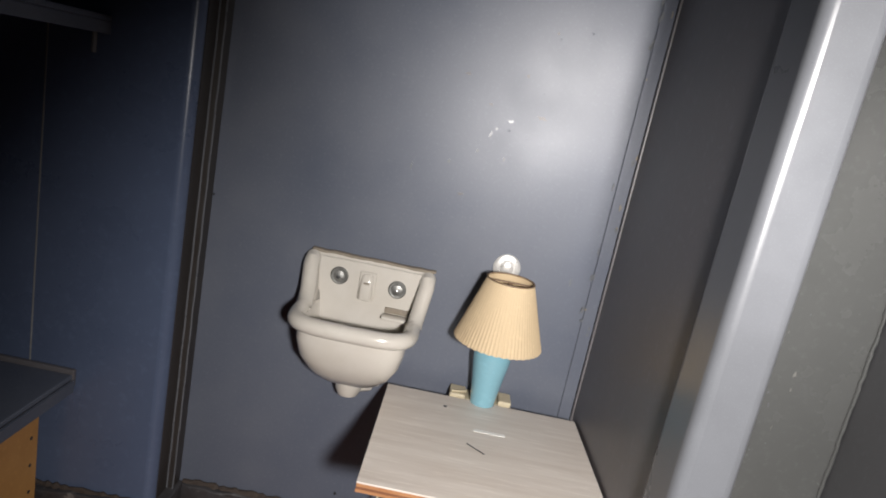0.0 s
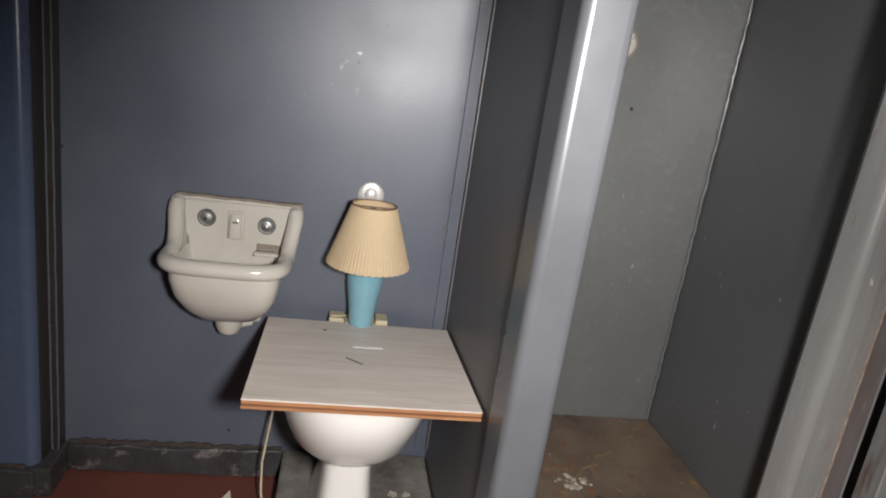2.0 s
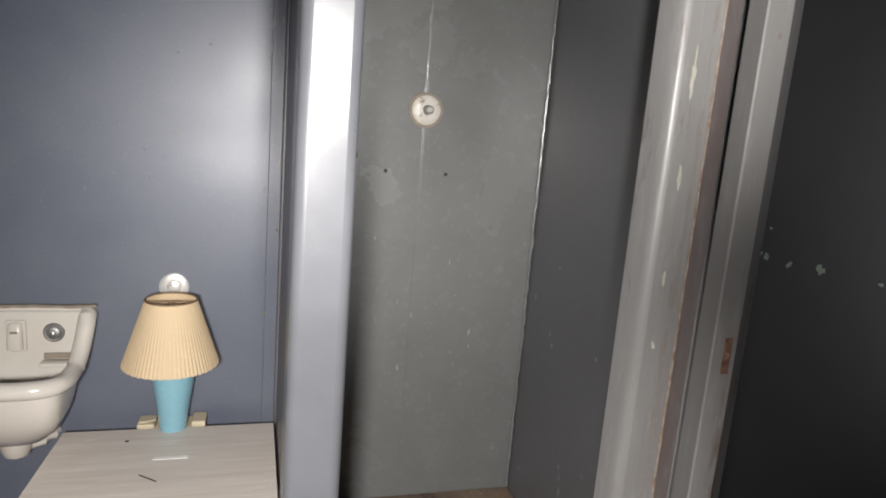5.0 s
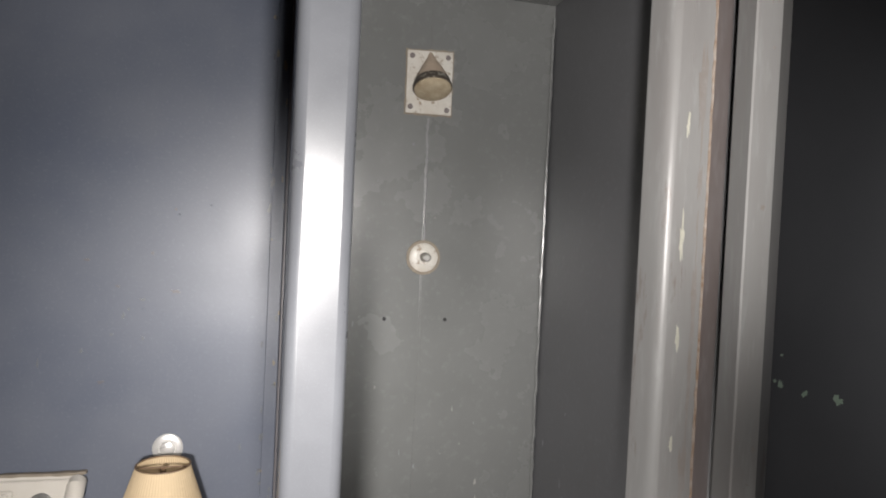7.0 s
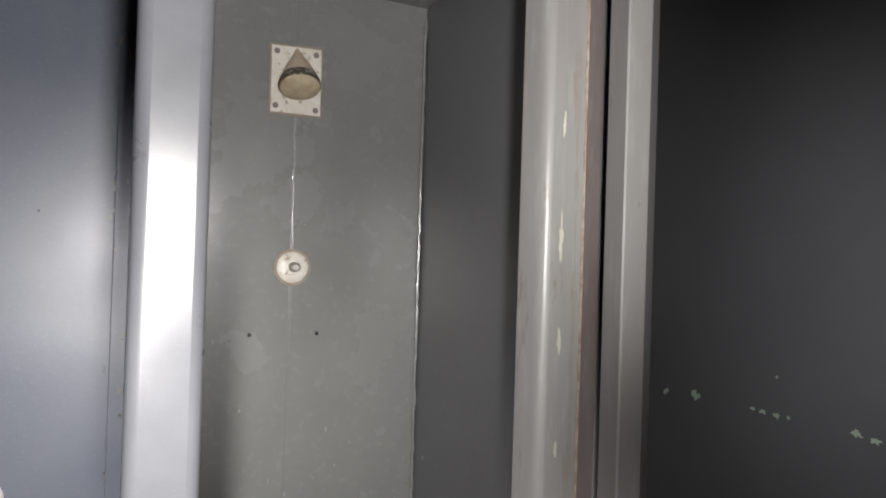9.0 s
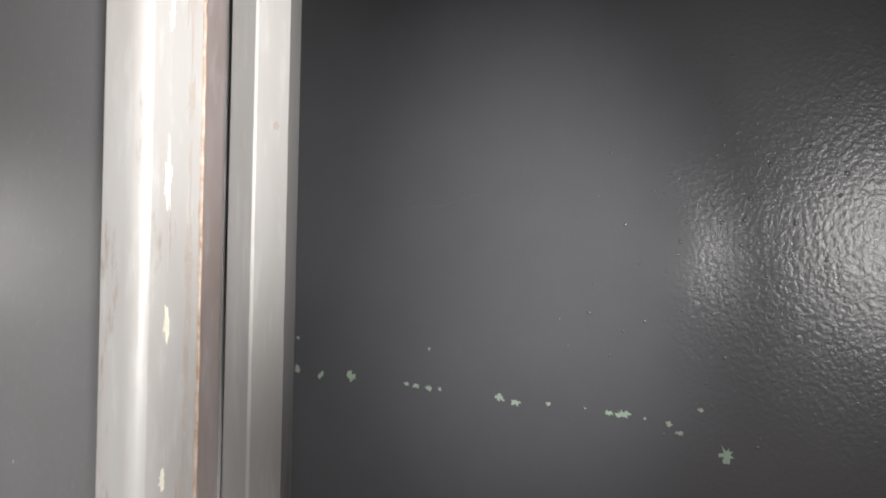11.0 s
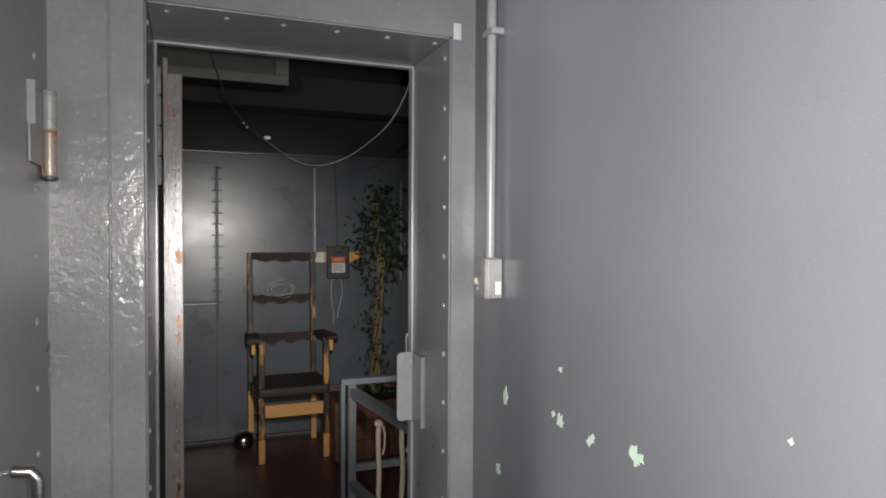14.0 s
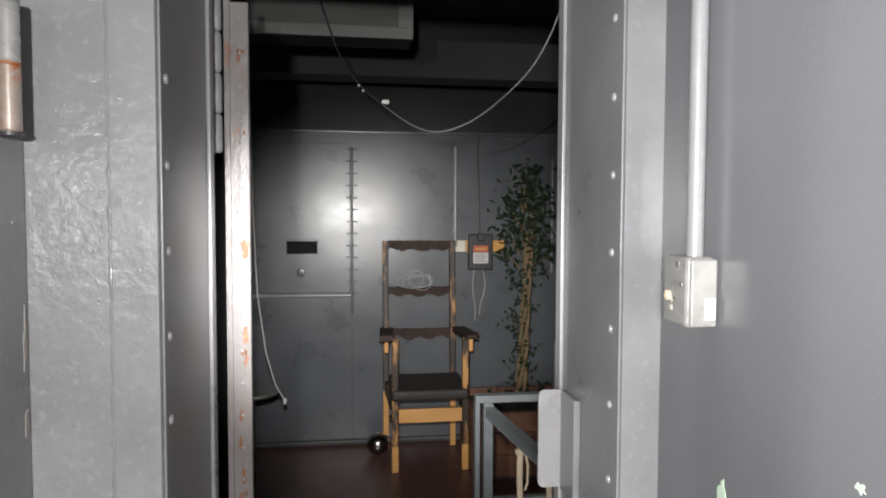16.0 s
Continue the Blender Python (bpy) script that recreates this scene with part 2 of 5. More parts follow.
M_BACK = material("chair_room_steel_paint", (0.095, 0.102, 0.112), 0.30, second=(0.078, 0.084, 0.092), scale=4, bump=0.12, bump_scale=70, dents=2.0)
M_STRAP = material("black_hinge_strap", (0.045, 0.045, 0.048), 0.4, bump=0.2)
M_WOOD = material("scorched_pine", (0.46, 0.25, 0.09), 0.5, second=(0.42, 0.20, 0.06), scale=10, bump=0.15, bump_scale=40, stretch=(1, 1, 0.25),
                  wear=(0.028, 0.018, 0.013), wear_cut=0.43, wear_scale=7)
M_PINE = material("honey_pine", (0.56, 0.30, 0.10), 0.5, second=(0.46, 0.23, 0.07), scale=10, bump=0.15, stretch=(0.3, 1, 1))
M_CHAR = material("charred_wood", (0.018, 0.011, 0.008), 0.75, second=(0.045, 0.018, 0.011), scale=9, bump=0.4, bump_scale=40)
M_LEATHER = material("worn_dark_leather", (0.018, 0.014, 0.012), 0.65, second=(0.030, 0.022, 0.017), scale=12, bump=0.3)
M_CAGE = material("grey_railing_paint", (0.17, 0.185, 0.195), 0.42, scale=8, bump=0.2, wear=(0.08, 0.07, 0.065), wear_cut=0.70)
M_CREAM = material("cream_rope", (0.72, 0.60, 0.44), 0.8, scale=20, bump=0.5)
M_PLANTER = material("brown_planter_wood", (0.15, 0.066, 0.036), 0.55, second=(0.09, 0.04, 0.024), scale=9, bump=0.2, stretch=(0.2, 1, 1))
M_TRUNK = material("pale_bark", (0.20, 0.14, 0.07), 0.75, second=(0.10, 0.065, 0.035), scale=12, bump=0.6, stretch=(1, 1, 0.3))
M_FOLIAGE = material("dark_green_leaf", (0.020, 0.036, 0.015), 0.55, second=(0.012, 0.022, 0.010), scale=20, bump=0.1)
M_BLACK = material("black_plastic", (0.02, 0.022, 0.022), 0.4, bump=0.1)
M_ORANGE = material("orange_plank", (0.62, 0.30, 0.06), 0.5, bump=0.1)
M_LABELWHITE = material("white_label", (0.62, 0.60, 0.58), 0.6)
M_LABELRED = material("red_label", (0.50, 0.10, 0.03), 0.5)
M_FIXTURE = material("grey_fixture_enamel", (0.22, 0.222, 0.215), 0.4, bump=0.1)
M_GRILLE = material("mesh_grille", (0.11, 0.11, 0.105), 0.5, bump=0.6, bump_scale=200)
M_BOXPAINT = material("scratched_box_paint", (0.28, 0.28, 0.275), 0.3, second=(0.19, 0.19, 0.185), scale=25, bump=0.4, bump_scale=80, wear=(0.62, 0.50, 0.28), wear_cut=0.74, wear_scale=40)
# near-black that draws shade in openings and under the ceiling unit
M_SHADOW = material("shadow_black", (0.008, 0.008, 0.008), 0.95, bump=0.1)
M_DRUM = material("tarnished_beige_enamel", (0.20, 0.175, 0.15), 0.45, second=(0.12, 0.10, 0.085), scale=9, bump=0.2)
M_CABLE = material("dusty_grey_cable", (0.17, 0.172, 0.17), 0.6)
M_WIRE = material("grey_wire", (0.47, 0.475, 0.46), 0.4)
M_BALL = material("polished_steel", (0.42, 0.40, 0.37), 0.22, metal=1.0, scale=10, bump=0.05)

# ---- small building helpers ----


def origin(ob):
    p = Vector((0, 0, 0))
    while ob is not None:
        p += ob.location
        ob = ob.parent
    return p


def smooth(bm, angle=40):
    for f in bm.faces:
        f.smooth = True
    lim = radians(angle)
    area = {f: f.calc_area() for f in bm.faces}
    for e in bm.edges:
        if len(e.link_faces) == 2:
            bend = e.calc_face_angle(0)
            a, b = (area[f] for f in e.link_faces)
            e.smooth = not (bend > lim or (bend > 0.12 and max(a, b) > 8 * min(a, b)))


def part(name, bm, mat, parent=None, label="", round_=True, kind="", category="", group=""):
    """One bmesh, made in world places, as ONE mesh object under a thing or a part."""
    bmesh.ops.recalc_face_normals(bm, faces=bm.faces)
    if round_:
        smooth(bm)
    if parent is not None:
        bmesh.ops.translate(bm, verts=bm.verts, vec=-origin(parent))
    me = bpy.data.meshes.new(name)
    bm.to_mesh(me)
    bm.free()
    me.materials.append(mat)
    ob = new(name, me)
    ob.parent = parent
    return tagged(ob, label, category, group, kind)


def piece(name, mesh, parent, place, turn=(0, 0, 0), size=1.0):
    """A repeat on shared mesh data, as an object of its own under its parent."""
    ob = new(name, mesh)
    ob.parent = parent
    ob.location = Vector(place) - origin(parent)
    ob.rotation_euler = turn
    ob.scale = (size, size, size)
    return ob


def thing(name, base, label, category, group="", kind=""):
    ob = new(name)
    ob.location = base
    ob.empty_display_size = 0.05
    return tagged(ob, label, category, group, kind)


def box(x0, x1, y0, y1, z0, z1, bevel=0.0, seg=2, bm=None):
    own = bmesh.new()
    bmesh.ops.create_cube(own, size=1)
    for v in own.verts:
        v.co = Vector((x0 + (v.co.x + 0.5) * (x1 - x0), y0 + (v.co.y + 0.5) * (y1 - y0), z0 + (v.co.z + 0.5) * (z1 - z0)))
    if bevel:
        bmesh.ops.bevel(own, geom=own.edges[:], offset=bevel, segments=seg, profile=0.5, affect="EDGES")
    return join(bm, own)


def join(bm, own):
    if bm is None:
        return own
    tmp = bpy.data.meshes.new("tmp")
    own.to_mesh(tmp)
    own.free()
    bm.from_mesh(tmp)
    bpy.data.meshes.remove(tmp)
    return bm


def beam(a, z, w, d, bevel=0.004, bm=None, side=(0, 0, 1)):
    """A square bar from a to z, w wide and d deep."""
    a, z = Vector(a), Vector(z)
    along = (z - a).normalized()
    ref = Vector(side) if abs(along.dot(Vector(side))) < 0.95 else Vector((0, 1, 0))
    u = along.cross(ref).normalized()
    v = u.cross(along).normalized()
    own = bmesh.new()
    bmesh.ops.create_cube(own, size=1)
    for q in own.verts:
        q.co = (a + z) / 2 + along * q.co.x * (z - a).length + u * q.co.y * w + v * q.co.z * d
    if bevel:
        bmesh.ops.bevel(own, geom=own.edges[:], offset=bevel, segments=1, affect="EDGES")
    return join(bm, own)


def lathe(center, rows, n=32, bm=None, axis="z"):
    """Rings of (radius, height) turned about an axis through center."""
    own = bmesh.new()
    rings = []
    for r, h in rows:
        ring = []
        for i in range(n):
            a = 2 * math.pi * i / n
            p = (r * math.cos(a), r * math.sin(a), h)
            if axis == "y":
                p = (p[0], p[2], p[1])
            elif axis == "x":
                p = (p[2], p[0], p[1])
            ring.append(own.verts.new(Vector(center) + Vector(p)))
        rings.append(ring)
    for a, b in zip(rings, rings[1:]):
        for i in range(n):
            own.faces.new((a[i], a[(i + 1) % n], b[(i + 1) % n], b[i]))
    for ring in (rings[0], rings[-1]):
        own.faces.new(ring)
    return join(bm, own)


def loft(rings, bm=None, caps=True):
    own = bmesh.new()
    made = [[own.verts.new(p) for p in ring] for ring in rings]
    n = len(made[0])
    for a, b in zip(made, made[1:]):
        for i in range(n):
            own.faces.new((a[i], a[(i + 1) % n], b[(i + 1) % n], b[i]))
    if caps:
        own.faces.new(made[0])
        own.faces.new(made[-1])
    return join(bm, own)


def oval(cx, cy, rx, ry, z, n=40, power=2.0):
    """A ring like an ellipse; a higher power makes it squarer."""
    out = []
    for i in range(n):
        a = 2 * math.pi * i / n
        c, s = math.cos(a), math.sin(a)
        out.append((cx + rx * math.copysign(abs(c) ** (2 / power), c), cy + ry * math.copysign(abs(s) ** (2 / power), s), z))
    return out


def tube(points, r, n=8, bm=None, taper=None):
    """A round bar through points."""
    pts = [Vector(p) for p in points]
    own = bmesh.new()
    rings, prev = [], Vector((0.3, 0.7, 0.2)).normalized()
    for i, p in enumerate(pts):
        d = (pts[min(i + 1, len(pts) - 1)] - pts[max(i - 1, 0)]).normalized()
        u = d.cross(prev)
        u = (u if u.length > 1e-4 else d.cross(Vector((1, 0, 0)))).normalized()
        v = d.cross(u).normalized()
        rr = r if taper is None else r + (taper - r) * i / (len(pts) - 1)
        rings.append([own.verts.new(p + rr * (math.cos(2 * math.pi * k / n) * u + math.sin(2 * math.pi * k / n) * v)) for k in range(n)])
    for a, b in zip(rings, rings[1:]):
        for k in range(n):
            own.faces.new((a[k], a[(k + 1) % n], b[(k + 1) % n], b[k]))
    own.faces.new(rings[0])
    own.faces.new(rings[-1])
    return join(bm, own)


def prism(outline, z0, z1, bm=None):
    """A plan outline of (x, y) raised from z0 to z1."""
    return loft([[(x, y, z0) for x, y in outline], [(x, y, z1) for x, y in outline]], bm)


def rounded(x0, x1, y0, y1, r, corners=(1, 1, 1, 1), n=7):
    """A plan rectangle; corners that are rounded: (x0,y0), (x1,y0), (x1,y1), (x0,y1)."""
    out = []
    for (cx, cy, a0), on in zip(((x0, y0, 180), (x1, y0, 270), (x1, y1, 0), (x0, y1, 90)), corners):
        if not on:
            out.append((cx, cy))
            continue
        ox, oy = cx + (r if cx == x0 else -r), cy + (r if cy == y0 else -r)
        for i in range(n):
            a = radians(a0 + 90 * i / (n - 1))
            out.append((ox + r * math.cos(a), oy + r * math.sin(a)))
    return out


def rivet_mesh(r=0.008):
    bm = bmesh.new()
    lathe((0, 0, 0), [(r, 0.0), (r * 0.95, r * 0.25), (r * 0.7, r * 0.5), (r * 0.3, r * 0.62)], 10, bm)
    smooth(bm, 80)
    me = bpy.data.meshes.new("rivet")
    bm.to_mesh(me)
    bm.free()
    me.materials.append(M_RIVET)
    return me


RIVET = rivet_mesh()
FACE_WEST, FACE_EAST, FACE_SOUTH, FACE_DOWN = (0, -math.pi / 2, 0), (0, math.pi / 2, 0), (math.pi / 2, 0, 0), (math.pi, 0, 0)


def blotch(rx, rz, seed, n=11, thick=0.0012):
    """A ragged flat flake lying in the y-z plane, its face to -x."""
    rnd = random.Random(seed)
    bm = bmesh.new()
    radii = [rnd.uniform(0.35, 1.15) for _ in range(n)]
    front = [bm.verts.new((-thick, rx * q * math.cos(2 * math.pi * i / n), rz * q * math.sin(2 * math.pi * i / n))) for i, q in enumerate(radii)]
    back = [bm.verts.new((0.002, v.co.y * 1.04, v.co.z * 1.04)) for v in front]
    bm.faces.new(front)
    for i in range(n):
        bm.faces.new((front[i], front[(i + 1) % n], back[(i + 1) % n], back[i]))
    return bm


# ---- setting: floors, walls, ceilings ----
FL, TOP = 0.18, 2.78
part("floor", box(-1.7, 2.45, -2.3, 2.64, FL - 0.1, FL), M_REDFLOOR, label="oxblood red painted concrete floor, worn", kind="structure", category="floor")
part("floor_lower", box(0.2, 3.6, 2.645, 6.0, -0.1, 0.0), M_CHAIRFLOOR, label="dark red-brown floor of the chair room", kind="structure", category="floor")
part("ceiling", box(-1.7, 2.45, -2.3, 2.64, TOP, TOP + 0.1), M_CEIL, label="dark painted ceiling", kind="structure", category="ceiling")
part("ceiling_lower", box(0.2, 3.6, 2.645, 6.0, 2.72, 2.82), M_DARK, label="near-black ceiling of the chair room, its unlit dark put into the colour", kind="structure", category="ceiling")
part("wall_south", box(-1.7, 2.45, -2.4, -2.3, FL - 0.1, TOP), M_CELL, label="grey painted wall", kind="structure", category="wall")
part("wall_west", box(-1.7, -1.6, -2.3, 1.71, FL - 0.1, TOP), M_BLUE, label="blue-grey painted wall", kind="structure", category="wall")

# back wall of the cell and shower, of steel sheets
wall_cell = part("wall_north_cell", box(-0.53, 0.60, 1.708, 1.80, FL, TOP), M_CELL, label="blue-grey glossy steel cell wall with scuffs", kind="structure", category="wall")
wall_shower = part("wall_north_shower", box(0.601, 1.36, 1.7085, 1.80, FL, TOP), M_SHOWER, label="green-grey painted steel shower wall", kind="structure", category="wall")
part("corner_strip", box(0.532, 0.566, 1.701, 1.7078, 0.30, TOP, 0.002), M_CELL, wall_cell)
part("corner_angle", box(0.5665, 0.577, 1.690, 1.7078, 0.30, TOP, 0.002), M_SHOWERDARK, wall_cell)


def lumpy(points, lo, hi, seed, flat=0.7):
    """An uneven bead of weld or paint along points on a wall that faces south."""
    q = random.Random(seed)
    rings = []
    for x, y, z in points:
        w, dx = q.uniform(lo, hi), q.uniform(-0.5, 0.5) * lo
        rings.append([(x + dx + w * math.cos(radians(45 * i)), y + flat * w * math.sin(radians(45 * i)), z) for i in range(8)])
    return loft(rings)


part("weld_seam", lumpy([(0.9485 - 0.004 * k / 40 + 0.0012 * math.sin(k * 0.5), 1.7075, 1.668 + 0.0085 * k) for k in range(41)], 0.0016, 0.0056, 1), M_BEAD, wall_shower, "shiny lumpy weld")
part("weld_seam", lumpy([(0.953 - 0.004 * k / 16, 1.7078, 1.27 + 0.02 * k) for k in range(16)], 0.0008, 0.0018, 2), M_SHOWER, wall_shower)
part("weld_seam", box(0.9425, 0.9455, 1.7068, 1.7085, 0.46, TOP, 0.0006), M_SHOWER, wall_shower)
part("corner_seam", lumpy([(1.306, 1.702, 0.45 + 0.02 * k) for k in range(95)], 0.0032, 0.0056, 3, 1.0), M_SHOWER, wall_shower, "pale bead of paint in the corner")

SCUFFS = ((0.099, 1.584, 9, 5, 1), (0.185, 1.443, 5, 11, 0), (0.232, 1.39, 4, 6, 0), (0.16, 1.398, 6, 5, 0), (0.139, 1.28, 8, 6, 1), (-0.002, 1.328, 3, 13, 0),
          (0.306, 1.51, 15, 7, 1), (0.198, 1.463, 4, 5, 0), (0.3, 1.719, 5, 4, 1), (0.248, 1.606, 7, 6, 1), (0.093, 1.358, 5, 5, 0), (0.477, 1.103, 4, 12, 0),
          (-0.511, 1.146, 5, 4, 2), (0.171, 1.52, 7, 6, 1), (0.23, 1.488, 9, 5, 0), (-0.049, 0.33, 5, 7, 2))
for k, (xx, zz, rx_, rz_, tone) in enumerate(SCUFFS):
    bm = blotch(rx_ / 1000, rz_ / 1000, 70 + k, 12, 0.0006)
    bmesh.ops.rotate(bm, verts=bm.verts, cent=(0, 0, 0), matrix=Matrix.Rotation(math.pi / 2, 3, "Z"))
    bmesh.ops.translate(bm, verts=bm.verts, vec=(xx, 1.7078, zz))
    part("scuff", bm, (M_POST, M_SHOWERDARK, M_BLACK)[tone], wall_cell)
rnd = random.Random(17)
for k in range(12):
    q = rnd.uniform(0.0012, 0.0030)
    c = (rnd.gauss(0.28, 0.09), 1.7081, rnd.gauss(1.55, 0.13))
    part("paint_lump", lathe(c, [(q, 0.0), (q * 0.9, -0.25 * q), (q * 0.5, -0.5 * q)], 8, axis="y"), M_CELL, wall_cell)
rnd = random.Random(3)
for k in range(34):
    zz = rnd.uniform(0.95, 2.3)
    bm = blotch(rnd.uniform(0.002, 0.006), rnd.uniform(0.004, 0.014), 200 + k, 9, 0.0006)
    bmesh.ops.rotate(bm, verts=bm.verts, cent=(0, 0, 0), matrix=Matrix.Rotation(math.pi / 2, 3, "Z"))
    bmesh.ops.translate(bm, verts=bm.verts, vec=(rnd.choice((0.528, 0.532, 0.56)) + rnd.uniform(-0.006, 0.004), 1.7006, zz))
    part("paint_flake", bm, M_POST if k % 3 else M_GRIME, wall_cell)

# blue wall that stands forward on the west side, with a rounded edge
wall_blue = part("wall_north_blue", prism(rounded(-1.6, -0.535, 1.575, 1.80, 0.026, (0, 1, 0, 0)), FL, TOP), M_BLUE,
                 label="deep blue-grey painted steel wall with a rounded edge", kind="structure", category="wall")
# dark brown covers the return face and its angle
part("edge_angle", prism(rounded(-0.5345, -0.512, 1.66, 1.7075, 0.004), FL, TOP), M_DARKBROWN, wall_blue, "dark brown angle strip")
part("return_strip", box(-0.5348, -0.5318, 1.602, 1.659, FL, TOP), M_DARKBROWN, wall_blue, "dark brown strip on the return face")
part("pale_bead", tube([(-0.5128 + 0.0007 * math.sin(k * 2.3), 1.6600, FL + 0.05 * k) for k in range(53)], 0.0024, 6), M_POST, wall_blue, "thin pale bead of paint")
part("pale_bead", tube([(-0.5300 + 0.0006 * math.sin(k * 1.7), 1.6590, FL + 0.05 * k) for k in range(53)], 0.0026, 6), M_POST, wall_blue, "thin pale bead of paint")
part("sheet_seam", box(-0.900, -0.896, 1.5724, 1.575, 0.30, TOP, 0.0006), M_BEAD, wall_blue)


def plinth(x0, x1, y0, y1):
    bm = box(x0, x1, y0, y1, FL, 0.272, 0.006)
    bmesh.ops.subdivide_edges(bm, edges=[e for e in bm.edges if e.calc_length() > 0.2], cuts=24)
    for v in bm.verts:
        v.co += 0.006 * noise.noise_vector(v.co * 22) + 0.007 * noise.noise_vector(v.co * 7)
    return bm


part("baseboard", plinth(-0.50, 0.115, 1.684, 1.709), M_PLINTH, label="flaking dark painted concrete plinth along the wall", kind="structure", category="baseboard")
part("baseboard_blue", plinth(-1.6, -0.54, 1.548, 1.576), M_PLINTH, label="flaking dark painted concrete plinth along the wall", kind="structure", category="baseboard")
part("baseboard_corner", plinth(-0.555, -0.50, 1.56, 1.709), M_PLINTH, label="flaking plinth round the corner", kind="structure", category="baseboard")
for x0, x1, y0 in ((-0.50, 0.115, 1.699), (-1.6, -0.56, 1.566)):
    n = int((x1 - x0) / 0.012)
    rnd = random.Random(n)
    rings = []
    for k in range(n + 1):
        h, d = rnd.uniform(0.003, 0.011), rnd.uniform(0.003, 0.009)
        rings.append([(x0 + (x1 - x0) * k / n, y0 + p * d, 0.274 + q * h) for p, q in ((-1, -0.4), (-0.6, 0.5), (0, 1), (0.9, 0.9), (0.9, -0.6))])
    part("dirt_crust", loft(rings), M_DIRT, None, "brown crust of dirt along the top of the plinth", False, kind="structure", category="dirt")
part("plinth_toilet", box(0.118, 0.569, 1.02, 1.707, FL, 0.272, 0.012), M_CONCRETE, label="stained bare concrete block under the toilet", kind="structure", category="plinth")

# partition between toilet and shower, with its wide rounded post
partition = part("wall_partition", box(0.572, 0.604, 1.06, 1.707, FL, TOP), M_SHOWERDARK, label="dark grey painted steel partition beside the toilet", kind="structure", category="wall")
part("post", prism(rounded(0.562, 0.659, 0.952, 1.075, 0.019), FL, TOP), M_POST, partition, "pale blue-grey rounded steel post")
part("floor_shower", box(0.605, 1.311, 1.02, 1.707, FL, 0.447, 0.004), M_SHOWERFLOOR, label="rust-stained brown shower tray", kind="structure", category="floor")
part("ceiling_shower", box(0.605, 1.311, 1.06, 1.7075, 2.368, 2.43), M_SHOWER, label="green-grey steel shower ceiling", kind="structure", category="ceiling")

# east side of the shower, its jamb and the flange of a door frame
side = part("wall_side", box(1.312, 1.338, 1.02, 2.318, FL, TOP), M_SIDE, label="slate-grey painted steel sheet wall", kind="structure", category="wall")
jamb = part("trim_jamb", prism([(1.222, 1.05), (1.1955, 1.014), (1.1958, 1.009), (1.2035, 0.979), (1.2055, 0.970), (1.2095, 0.962), (1.2155, 0.957), (1.223, 0.9545), (1.2890, 0.951), (1.2890, 1.05)], FL, TOP), M_JAMB,
            label="scuffed grey steel door jamb with rust streaks", kind="structure", category="door frame")
part("jamb_web", prism(rounded(1.2893, 1.2938, 0.907, 1.05, 0.0016), FL, TOP), M_RUSTSTRIP, jamb, "rust-stained inner strip")
part("bead", lumpy([(1.2882 + 0.0006 * math.sin(k * 3.1), 0.9500, FL + 0.02 * k) for k in range(130)], 0.0020, 0.0036, 31, 1.0), M_RUSTBEAD, jamb, "rusty bead in the corner")
part("edge_bead", tube([(1.2915 + 0.0003 * math.sin(k * 1.9), 0.9072, FL + 0.05 * k) for k in range(53)], 0.0022, 8), M_BEAD, jamb, "glossy painted edge")
part("joint_line", lumpy([(1.2462 + 0.0004 * math.sin(k * 0.7), 0.9532, FL + 0.02 * k) for k in range(130)], 0.0006, 0.0013, 32, 0.8), M_JAMB, jamb)
part("jamb_back", box(1.2940, 1.3440, 0.948, 1.05, FL, TOP), M_JAMB, jamb)
part("jamb_side", box(1.3265, 1.3440, 0.8455, 0.9478, FL, TOP), M_JAMB, jamb)
flange = part("door_flange", prism([(1.2362, 0.7895), (1.2385, 0.787), (1.2840, 0.7885), (1.2875, 0.791), (1.345, 0.836), (1.345, 0.845), (1.249, 0.845), (1.2450, 0.829)], FL, TOP), M_JAMB, jamb, "flat grey flange")
bm = box(1.259, 1.274, 0.7862, 0.7895, 1.207, 1.270, 0.0008)
part("strike_plate", bm, M_STRIKE, flange, "rusty strike slot")
for k, (xx, zz, hh) in enumerate(((1.2435, 1.700, 0.095), (1.2445, 1.52, 0.05), (1.2445, 1.90, 0.055), (1.2435, 1.33, 0.03), (1.241, 1.20, 0.02))):
    bm = blotch(0.0046, hh / 2, 40 + k, 17)
    bmesh.ops.rotate(bm, verts=bm.verts, cent=(0, 0, 0), matrix=Matrix.Rotation(math.pi / 2, 3, "Z"))
    bmesh.ops.translate(bm, verts=bm.verts, vec=(xx, 0.9532, zz))
    part("paint_scar", bm, M_WHITECHIP, jamb)

rnd = random.Random(44)
for k in range(20):
    bm = blotch(rnd.uniform(0.004, 0.011), rnd.uniform(0.03, 0.16), 900 + k, 21, 0.0003 + 0.00002 * k)
    bmesh.ops.rotate(bm, verts=bm.verts, cent=(0, 0, 0), matrix=Matrix.Rotation(math.pi / 2, 3, "Z"))
    bmesh.ops.translate(bm, verts=bm.verts, vec=(rnd.uniform(1.266, 1.276), 0.9521, rnd.uniform(0.4, 2.3)))
    part("rust_stain", bm, M_STAIN, jamb)
